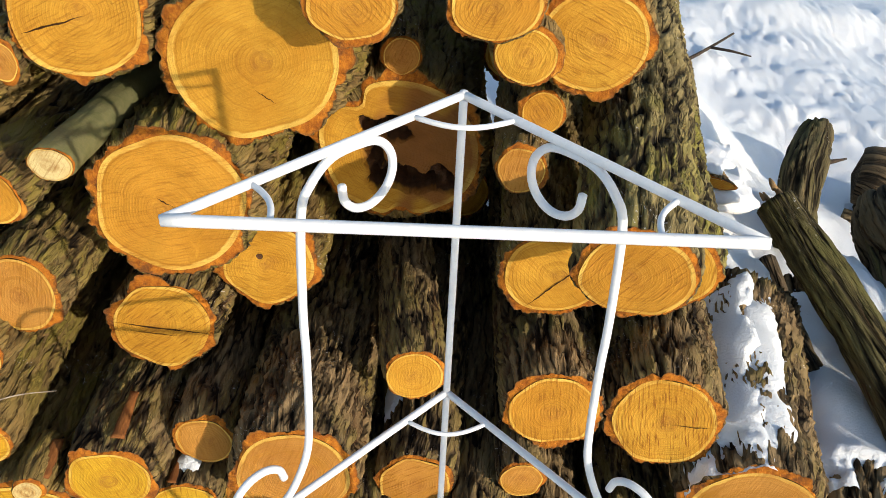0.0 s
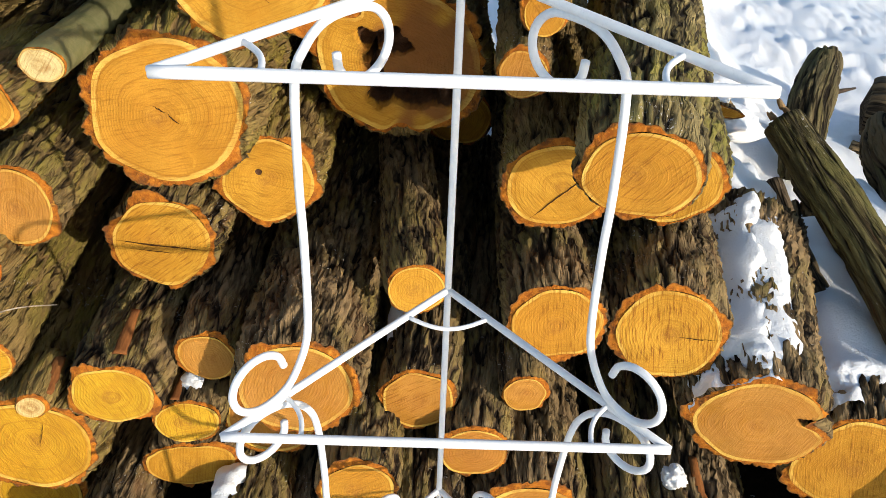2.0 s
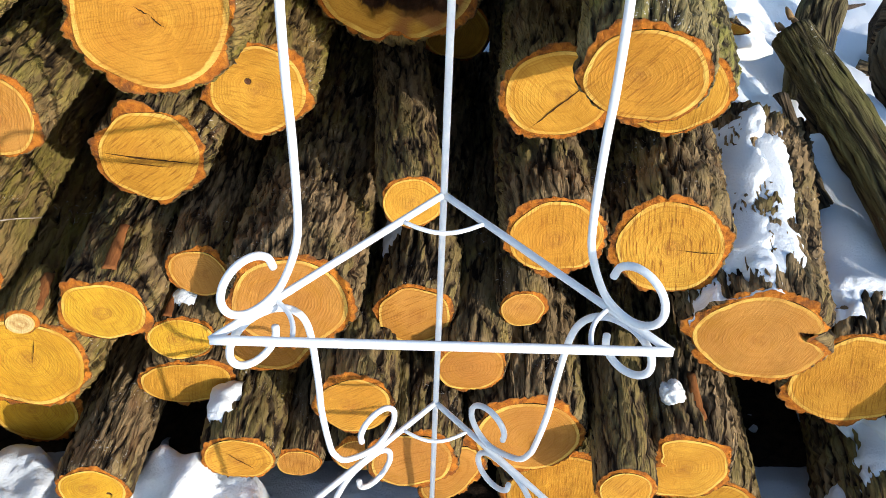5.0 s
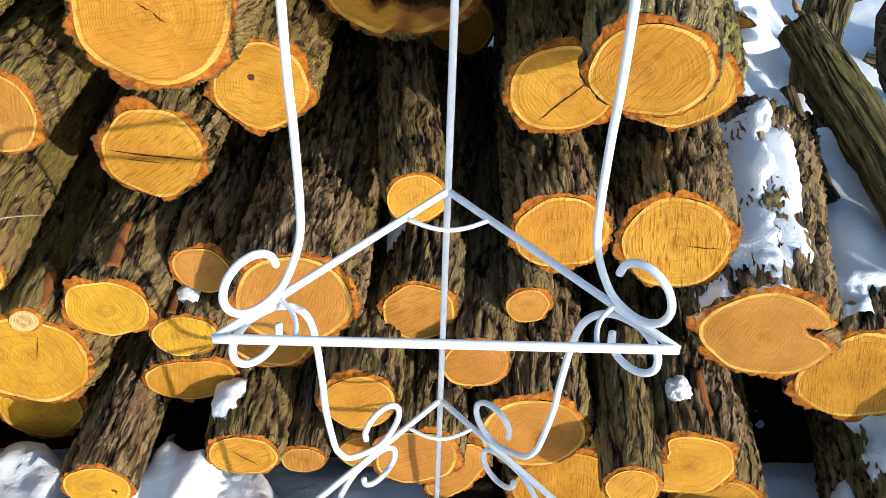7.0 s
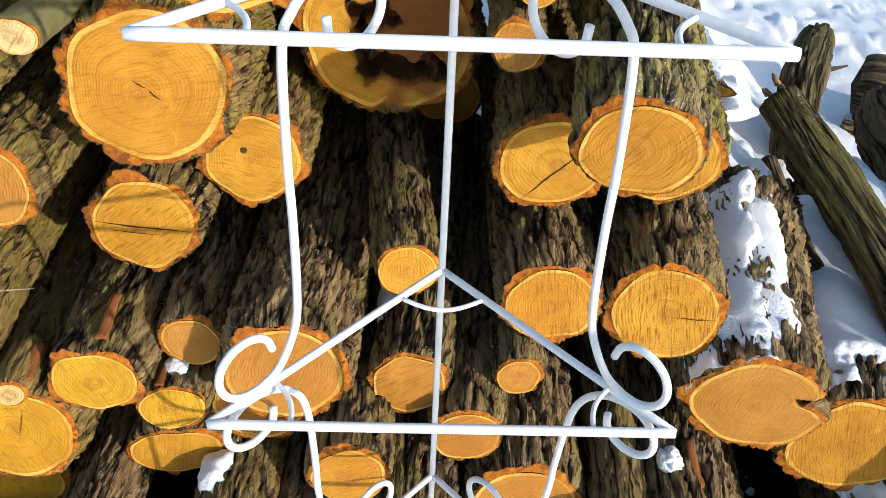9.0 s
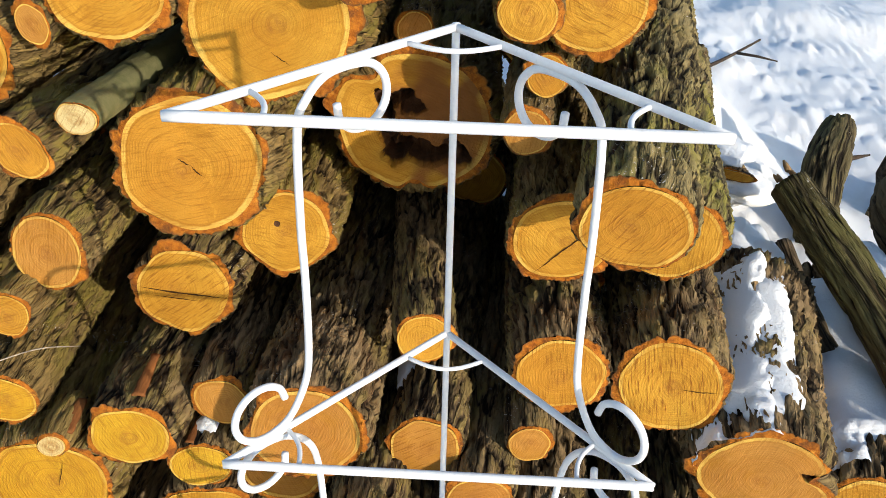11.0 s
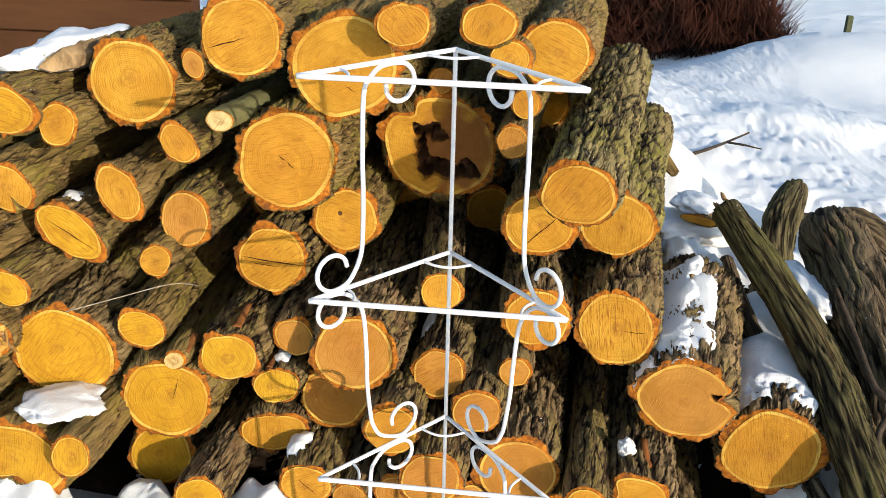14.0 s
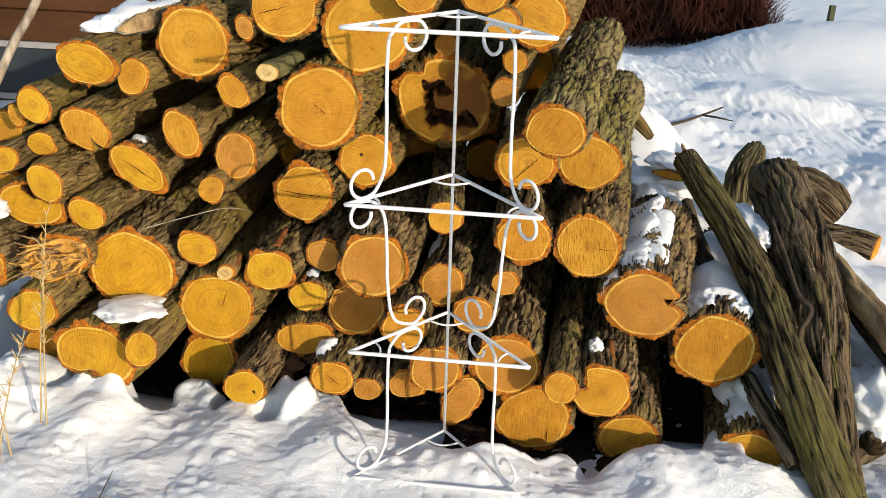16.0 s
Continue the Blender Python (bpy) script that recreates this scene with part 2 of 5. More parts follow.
WOOD = mat_wood("sawn_wood", (0.43, 0.198, 0.015), (0.56, 0.295, 0.030), (0.42, 0.165, 0.014))
WOOD_YELLOW = mat_wood("sawn_wood_yellow", (0.46, 0.245, 0.010), (0.58, 0.340, 0.020), (0.47, 0.222, 0.010))
WOOD_TAN = mat_wood("sawn_wood_tan", (0.38, 0.162, 0.026), (0.49, 0.232, 0.045), (0.37, 0.138, 0.024))
WOOD_PALE = mat_wood("sawn_wood_pale", (0.56, 0.42, 0.17), (0.66, 0.53, 0.25), (0.60, 0.44, 0.18))
RIM, SNOW = mat_rim(), mat_snow()
DRYBARK = mat_plain("dry_inner_bark", (0.15, 0.055, 0.018), (0.30, 0.115, 0.032), 45.0, 0.9, 0.12, 0.9, 0.004, (1, 0.3, 0.3))
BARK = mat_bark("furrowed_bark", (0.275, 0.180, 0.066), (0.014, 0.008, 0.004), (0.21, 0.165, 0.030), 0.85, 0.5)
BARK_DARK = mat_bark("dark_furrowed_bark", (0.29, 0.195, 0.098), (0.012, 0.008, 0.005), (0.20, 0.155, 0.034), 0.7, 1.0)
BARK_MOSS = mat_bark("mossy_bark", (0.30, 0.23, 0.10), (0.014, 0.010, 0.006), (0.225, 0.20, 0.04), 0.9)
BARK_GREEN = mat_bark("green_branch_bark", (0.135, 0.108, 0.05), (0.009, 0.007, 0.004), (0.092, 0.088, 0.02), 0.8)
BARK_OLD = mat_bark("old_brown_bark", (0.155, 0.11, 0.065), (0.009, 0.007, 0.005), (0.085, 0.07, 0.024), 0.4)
BARK_SMOOTH = mat_plain("smooth_bark", (0.115, 0.115, 0.045), (0.17, 0.155, 0.07), 30.0, 0.85, 0.15, 0.5, 0.003)
PAINT = mat_plain("white_paint", (0.66, 0.66, 0.67), (0.73, 0.73, 0.73), 60.0, 0.38, 0.45, 0.35, 0.0012)
SPLIT = mat_plain("split_wood", (0.42, 0.19, 0.03), (0.62, 0.37, 0.09), 30.0, 0.8, 0.2, 0.9, 0.006, (1, 0.12, 1))
STRAW = mat_plain("dry_straw", (0.36, 0.25, 0.11), (0.52, 0.40, 0.20), 80.0, 0.8, 0.2)
TWIG = mat_plain("dark_twig", (0.03, 0.021, 0.015), (0.07, 0.05, 0.036), 60.0, 0.85, 0.15)
HEDGE = mat_plain("hedge_twig", (0.008, 0.004, 0.003), (0.05, 0.017, 0.010), 2.2, 0.9, 0.1)
BOARD = mat_plain("brown_board", (0.055, 0.022, 0.009), (0.09, 0.038, 0.015), 6.0, 0.75, 0.12, 0.4, 0.003, (0.15, 1, 1))
DARKBOARD = mat_plain("dark_panel", (0.018, 0.024, 0.03), (0.035, 0.04, 0.045), 5.0, 0.6, 0.3)
GREYTRIM = mat_plain("grey_trim", (0.27, 0.24, 0.23), (0.36, 0.33, 0.31), 8.0, 0.6, 0.3)
WEATHERED = mat_plain("weathered_split_wood", (0.10, 0.06, 0.032), (0.50, 0.34, 0.17), 16.0, 0.85, 0.15, 0.9, 0.006, (1, 0.22, 0.5))
DARKSPLIT = mat_plain("old_split_wood", (0.20, 0.115, 0.05), (0.36, 0.22, 0.10), 30.0, 0.85, 0.15, 0.9, 0.006, (1, 0.3, 0.4))
SHADE_SHEET = mat_plain("shade_sheet", (0.018, 0.011, 0.007), (0.045, 0.028, 0.017), 40.0, 0.95, 0.1, 0.9, 0.01)
GREENPOST = mat_plain("green_post", (0.045, 0.055, 0.022), (0.08, 0.085, 0.04), 20.0, 0.7, 0.3)
PALEPOLE = mat_plain("weathered_pole", (0.17, 0.125, 0.085), (0.50, 0.42, 0.32), 25.0, 0.8, 0.2, 0.5, 0.004, (1, 1, 0.15))


# ---- mesh helpers ----
def spectral(n, fu, fv, seed):
    """A seamless square of noise, band-limited: fu, fv are the typical waves across and along."""
    rs = np.random.RandomState(seed)
    spec = np.fft.fft2(rs.normal(size=(n, n)))
    ku, kv = np.meshgrid(np.fft.fftfreq(n) * n, np.fft.fftfreq(n) * n, indexing="ij")
    r = np.sqrt((ku / fu) ** 2 + (kv / fv) ** 2)
    f = np.real(np.fft.ifft2(spec * np.exp(-((r - 1.0) / 0.45) ** 2)))
    return f / f.std()


N_TILE, TILE_U, TILE_V = 512, 0.6, 1.2
_a, _b = spectral(N_TILE, 13, 3.4, 3), spectral(N_TILE, 40, 9, 4)
_sway = np.rint(spectral(N_TILE, 4, 9, 11) * 5.0).astype(int)
_iu, _iv = np.meshgrid(np.arange(N_TILE), np.arange(N_TILE), indexing="ij")
_a = _a[(_iu + _sway) % N_TILE, _iv]
_b = _b[(_iu + _sway) % N_TILE, _iv]
_step = np.clip(np.abs(spectral(N_TILE, 22, 22, 12)) * 3.0, 0, 1)      # ridges broken across here and there
FURROW = (np.clip(np.abs(_a) * 1.7, 0, 1) ** 0.75 * 0.66 + np.clip(np.abs(_b) * 1.3, 0, 1) ** 0.8 * 0.34) * (0.93 + 0.07 * _step)
COARSE = spectral(N_TILE, 3, 3, 5)
FINE = spectral(N_TILE, 60, 60, 6)
LUMPS = spectral(N_TILE, 9, 9, 7)
GRIT = spectral(N_TILE, 26, 26, 9)


def tile(img, u, v):
    """img at u metres across and v metres along, wrapped, bilinear."""
    x, y = np.asarray(u) / TILE_U * N_TILE, np.asarray(v) / TILE_V * N_TILE
    i, j = np.floor(x).astype(int), np.floor(y).astype(int)
    fx, fy = x - i, y - j
    a, b, c, d = (img[(i + p) % N_TILE, (j + q) % N_TILE] for p, q in ((0, 0), (1, 0), (0, 1), (1, 1)))
    return (a * (1 - fx) + b * fx) * (1 - fy) + (c * (1 - fx) + d * fx) * fy


def mesh(name, verts, faces, mat, attrs=None, smooth=True):
    """A mesh from arrays of places and of quads or triangles."""
    me = bpy.data.meshes.new(name)
    verts = np.asarray(verts, dtype=np.float32).reshape(-1, 3)
    lens = np.array([len(f) for f in faces], dtype=np.int32) if isinstance(faces, list) else np.full(len(faces), faces.shape[1], dtype=np.int32)
    flat = np.concatenate([np.asarray(f, dtype=np.int32).ravel() for f in faces]) if isinstance(faces, list) else faces.astype(np.int32).ravel()
    me.vertices.add(len(verts))
    me.vertices.foreach_set("co", verts.ravel())
    me.loops.add(len(flat))
    me.loops.foreach_set("vertex_index", flat)
    me.polygons.add(len(lens))
    me.polygons.foreach_set("loop_start", np.concatenate([[0], np.cumsum(lens)[:-1]]).astype(np.int32))
    me.polygons.foreach_set("use_smooth", np.full(len(lens), smooth))
    for key, val in (attrs or {}).items():
        val = np.asarray(val, dtype=np.float32)
        if val.ndim > 1 and val.shape[-1] == 3:
            me.attributes.new(key, "FLOAT_VECTOR", "POINT").data.foreach_set("vector", val.ravel())
        else:
            me.attributes.new(key, "FLOAT", "POINT").data.foreach_set("value", val.ravel())
    me.materials.append(mat)
    me.update(calc_edges=True)
    me.validate()
    return me


def part(name, me, parent, label=""):
    ob = new(name, me)
    ob.parent = parent
    return tagged(ob, label)


def strip(rows, cols, closed=True, off=0):
    """Quads of a grid of rows by cols, wrapped round where closed."""
    i, j = np.meshgrid(np.arange(rows - 1), np.arange(cols if closed else cols - 1), indexing="ij")
    k = (j + 1) % cols
    return np.stack([i * cols + j, i * cols + k, (i + 1) * cols + k, (i + 1) * cols + j], -1).reshape(-1, 4) + off


def smooth_path(pts, n=6):
    """A Catmull-Rom line through pts, n steps a stretch."""
    p = np.asarray(pts, float)
    p = np.vstack([2 * p[0] - p[1], p, 2 * p[-1] - p[-2]])
    out = []
    for i in range(1, len(p) - 2):
        for t in np.arange(n) / n:
            out.append(0.5 * (2 * p[i] + (p[i + 1] - p[i - 1]) * t + (2 * p[i - 1] - 5 * p[i] + 4 * p[i + 1] - p[i + 2]) * t * t
                              + (3 * p[i] - p[i - 1] - 3 * p[i + 1] + p[i + 2]) * t ** 3))
    return np.array(out + [p[-2]])


def tube(name, path, radius, mat, sides=12, rough=0.0, seed=0, ridge=False):
    """A closed rod along path; radius is one number or one for each point. rough: bark relief in metres."""
    p = np.asarray(path, float)
    n = len(p)
    r = np.broadcast_to(np.asarray(radius, float), (n,))
    tan = np.gradient(p, axis=0)
    tan /= np.linalg.norm(tan, axis=1)[:, None]
    ref = np.array([0.0, 0.0, 1.0]) if abs(tan[0, 2]) < 0.9 else np.array([1.0, 0.0, 0.0])
    side = np.cross(tan[0], ref)
    sides_v = []
    for t in tan:
        side = side - t * np.dot(side, t)
        side /= np.linalg.norm(side)
        sides_v.append(side.copy())
    sv = np.array(sides_v)
    uv = np.cross(tan, sv)
    th = np.linspace(0, 2 * np.pi, sides, endpoint=False)
    along = np.concatenate([[0], np.cumsum(np.linalg.norm(np.diff(p, axis=0), axis=1))])
    rr = np.repeat(r[:, None], sides, 1)
    rid = np.ones_like(rr)
    if rough:
        rid = tile(FURROW, th[None, :] * r.mean() + seed * 0.37, along[:, None] * 0.55 + seed * 0.71)
        rr = rr + rough * (rid - 0.5) * 2 + rough * 0.3 * tile(COARSE, th[None, :] * r.mean() + seed * 0.2, along[:, None] * 1.5 + seed)
    v = p[:, None, :] + rr[..., None] * (np.cos(th)[None, :, None] * sv[:, None, :] + np.sin(th)[None, :, None] * uv[:, None, :])
    v = np.concatenate([v.reshape(-1, 3), p[:1] - tan[:1] * r[0] * 0.3, p[-1:] + tan[-1:] * r[-1] * 0.3])
    f = [q for q in strip(n, sides)]
    j = np.arange(sides)
    f += [np.array([n * sides, (k + 1) % sides, k]) for k in j] + [np.array([n * sides + 1, (n - 1) * sides + k, (n - 1) * sides + (k + 1) % sides]) for k in j]
    return mesh(name, v, f, mat, {"ridge": np.concatenate([rid.ravel(), [0.5, 0.5]]),
                "grain": np.concatenate([np.stack([r.mean() * np.cos(th)[None, :] + seed * 0.31 + 0 * rr, along[:, None] * 0.5 + 0 * rr, r.mean() * np.sin(th)[None, :] + 0 * rr], -1).reshape(-1, 3), np.zeros((2, 3))])})


# ---- snow-covered ground ----
def spaced(fine, step, far, grow=1.12, before=1.06):
    a = list(np.arange(fine[0], fine[1] + step, step))
    s = step
    while a[-1] < far[1]:
        s *= grow
        a.append(a[-1] + s)
    s = step
    while a[0] > far[0]:
        s *= before
        a.insert(0, a[0] - s)
    return np.array(a)


def hump(x, y, cx, cy, rx, ry, h, turn=0.0):
    c, s = math.cos(radians(turn)), math.sin(radians(turn))
    u, v = ((x - cx) * c + (y - cy) * s) / rx, (-(x - cx) * s + (y - cy) * c) / ry
    return h * np.exp(-(u * u + v * v) ** 1.35)


def clod(x, y, cx, cy, rx, ry, h):
    """A flat-topped lump with steep sides."""
    return h * np.exp(-(((x - cx) / rx) ** 2 + ((y - cy) / ry) ** 2) ** 2.6)


def ground_height(x, y):
    z = 0.0 * x
    bx, by = x, y
    wx, wy = tile(COARSE, x * 0.8 + 0.2, y * 1.6), tile(COARSE, x * 0.8 + 0.37, y * 1.6 + 0.5)
    x, y = x + 0.022 * wx, y + 0.03 * wy
    # the bank of cleared snow along the foot of the pile, with a rim and three clods in front of the lowest logs
    level = np.interp(x, (-2.4, -1.5, -1.25, -1.0, -0.9, -0.75, -0.6, -0.45, -0.3, -0.18, 0.2, 0.35, 0.5, 0.66, 0.8, 1.3), (0.0, 0.07, 0.07, 0.05, 0.01, 0.01, 0.035, 0.048, 0.05, 0.03, 0.03, 0.0, 0.005, 0.05, 0.06, 0.0))
    side = (0.012 * np.clip((-0.3 - x) / 0.3, 0, 1) + 0.02 * np.clip((x - 0.3) / 0.2, 0, 1)) * np.clip((y - 0.2) / 0.4, 0, 1)
    ahead = np.clip(0.70 - y, 0, 20)
    front = 0.028 - side - 0.19 * (1 - np.exp(-ahead / 1.2)) * np.exp(-(ahead / 3.0) ** 2) * np.exp(-np.clip(np.abs(x) / 2.4, 0, 4) ** 4)
    rise = np.clip((y - 0.68) / np.interp(x, (-0.3, 0.0), (0.28, 0.17)), 0, 1)
    rise = rise * rise * (3 - 2 * rise)
    z = z + front * (1 - rise) + level * rise
    z += clod(x, y, -1.095, 1.02, 0.085, 0.12, 0.062) + clod(x, y, -0.80, 1.085, 0.055, 0.09, 0.026) + clod(x, y, -0.466, 1.04, 0.066, 0.085, 0.082) + hump(x, y, 0.03, 0.78, 0.24, 0.08, 0.016)
    z += clod(x, y, 0.72, 0.90, 0.08, 0.08, 0.02) + clod(x, y, -1.38, 0.98, 0.09, 0.1, 0.02) + clod(x, y, 0.24, 0.87, 0.07, 0.05, 0.018)
    # broken step where the bank ends under the logs
    brink = np.interp(x, (-1.05, -0.95, -0.88, -0.85, -0.75, -0.70, -0.56, -0.53, -0.4, -0.3, -0.18, 0.0, 0.1, 0.55, 0.66, 0.8), (1.10, 0.96, 0.96, 1.13, 1.13, 1.0, 1.0, 1.12, 1.10, 1.03, 0.95, 0.90, 0.88, 0.88, 0.93, 1.0))
    back_edge = 1 / (1 + np.exp(np.clip((y - brink - 0.03 * wx) / 0.012, -50, 50)))
    under = (1 - back_edge) / (1 + np.exp(np.clip((x - 0.98) / 0.03, -50, 50))) / (1 + np.exp(np.clip(-(x + 1.72) / 0.05, -50, 50))) / (1 + np.exp(np.clip((y - 1.4) / 0.05, -50, 50)))
    z = z * (1 - 0.85 * under) - 0.09 * under
    x, y = bx, by
    # hollow beneath the pile
    inside = 1 / (1 + np.exp(np.clip(-(x + 1.72) / 0.05, -50, 50))) / (1 + np.exp(np.clip(-(y - 1.19) / 0.03, -50, 50))) / (1 + np.exp(np.clip((x - 1.0) / 0.06, -50, 50))) / (1 + np.exp(np.clip((y - 2.3) / 0.1, -50, 50)))
    z = z * (1 - inside) - 0.16 * inside
    # banks and drifts beyond
    back = 1 / (1 + np.exp(np.clip(-(y - 2.3) / 0.3, -50, 50)))
    z += back * (0.16 + hump(x, y, 0.3, 4.4, 2.6, 1.9, 0.27) + hump(x, y, 2.5, 3.1, 0.7, 0.5, 0.14) + hump(x, y, 0.7, 2.9, 0.35, 0.4, 0.30) + hump(x, y, -0.2, 6.4, 2.4, 1.8, 0.09)
                 + hump(x, y, 3.5, 8.0, 1.6, 1.2, 0.42) + hump(x, y, 1.3, 9.0, 0.9, 1.2, -0.14) + hump(x, y, 1.9, 4.6, 0.5, 0.35, 0.10) + hump(x, y, 3.2, 4.4, 0.7, 0.4, 0.12))
    z += hump(x, y, 1.15, 2.3, 0.5, 0.4, 0.14) + hump(x, y, 1.7, 1.9, 0.45, 0.4, 0.10)
    # lumps of trodden snow
    near = 0.5 + 0.5 / (1 + np.exp(np.clip(-(y - 1.6) / 0.2, -50, 50)))
    off = np.maximum(y - 1.6, 0) ** 2 / 6.0 + np.maximum(0.3 - y, 0) ** 2 + np.maximum(np.abs(x - 0.3) - 2.2, 0) ** 2
    small, middle = 1 / (1 + 3 * off), 1 / (1 + 0.35 * off)
    patchy = np.clip(tile(COARSE, x * 0.45 + 0.1, y * 0.7 + 0.3) + 0.3, 0, 1.2)
    rough = tile(COARSE, x * 0.5 + 0.11, y * 1.0) * (0.004 + 0.006 * near) * middle + tile(COARSE, x * 0.16, y * 0.32 + 0.4) * 0.006 * (near - 0.5)
    rough += (np.abs(tile(LUMPS, x * 0.6, y * 1.2)) - 0.7) * 0.008 * (1.6 * near - 0.6) * patchy * middle
    rough += small * (np.maximum(tile(LUMPS, x * 1.7 + 0.1, y * 3.4), 0.5) * 0.0014 + tile(FINE, x * 0.4, y * 0.8) * 0.0009
                      + np.maximum(tile(GRIT, x * 0.9 + 0.3, y * 1.8), 0.8) * 0.0022 * np.clip(tile(COARSE, x * 0.6, y * 1.2) * 0.8 + 0.2, 0, 1.5))
    calm = 1 - 0.9 * np.exp(-(((x - 3.4) / 1.5) ** 2 + ((y - 6.9) / 1.0) ** 2))
    crumbs = np.maximum(tile(GRIT, x * 0.55 + 0.1, y * 1.1 + 0.3), 0.2) * 0.0014 * np.clip(tile(COARSE, x * 0.9 + 0.3, y * 1.8 + 0.2) + 0.4, 0, 1.5) + np.maximum(tile(LUMPS, x * 0.8 + 0.4, y * 1.6 + 0.1) * tile(COARSE, x * 0.5, y), -0.2) * 0.0022
    rough += crumbs * (y < 1.2) * small
    z += rough * (1.6 - 0.8 * near) * calm * (1 - 0.6 * inside)
    z += back * calm * (np.maximum(tile(COARSE, x * 0.33 + 0.2, y * 0.5 + 0.1), -0.3) * 0.007 + np.abs(tile(LUMPS, x * 0.35 + 0.3, y * 0.6)) * 0.008 * np.clip(tile(COARSE, x * 0.21 + 0.4, y * 0.4) - 0.1, 0, 1))
    # broken crust on the field beyond
    z += back * calm * (0.0045 * np.abs(tile(LUMPS, x * 0.4 + 0.7, y * 0.8 + 0.3)) * np.clip(tile(COARSE, x * 0.3 + 0.6, y * 0.6 + 0.2) + 0.6, 0.1, 1.5) + 0.003 * np.abs(tile(GRIT, x * 0.35, y * 0.7)))
    z += 0.006 * np.maximum(y - 9, 0)
    return z


def build_ground():
    gx = spaced((-1.6, 2.2), 0.012, (-160, 160), 1.03)
    gy = spaced((0.5, 1.08), 0.008, (-120, 260), 1.0095)
    x, y = np.meshgrid(gx, gy, indexing="ij")
    v = np.stack([x, y, ground_height(x, y)], -1)
    q = strip(len(gx), len(gy), closed=False)
    ob = new("ground", mesh("ground", v, q, SNOW))
    tagged(ob, "trodden white snow with drifts and lumps", "ground", kind="structure")


build_ground()


# dark sheet added over the snow, painting in the shade beneath the stack
def build_shade_sheet():
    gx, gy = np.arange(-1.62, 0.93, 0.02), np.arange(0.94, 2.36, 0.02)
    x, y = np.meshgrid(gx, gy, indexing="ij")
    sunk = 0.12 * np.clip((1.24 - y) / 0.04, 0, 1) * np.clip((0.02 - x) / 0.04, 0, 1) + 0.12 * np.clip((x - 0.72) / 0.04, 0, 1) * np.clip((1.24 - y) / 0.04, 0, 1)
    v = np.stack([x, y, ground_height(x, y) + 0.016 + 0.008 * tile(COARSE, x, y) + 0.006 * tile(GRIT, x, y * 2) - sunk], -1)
    ob = new("shade_sheet", mesh("shade_sheet", v, strip(len(gx), len(gy), closed=False), SHADE_SHEET))
    tagged(ob, "dark sheet added as shade on the ground under the log stack", "litter", kind="structure")


build_shade_sheet()


# ---- logs ----
GROUP = "sawn logs in the stack"
SHAPES = {}


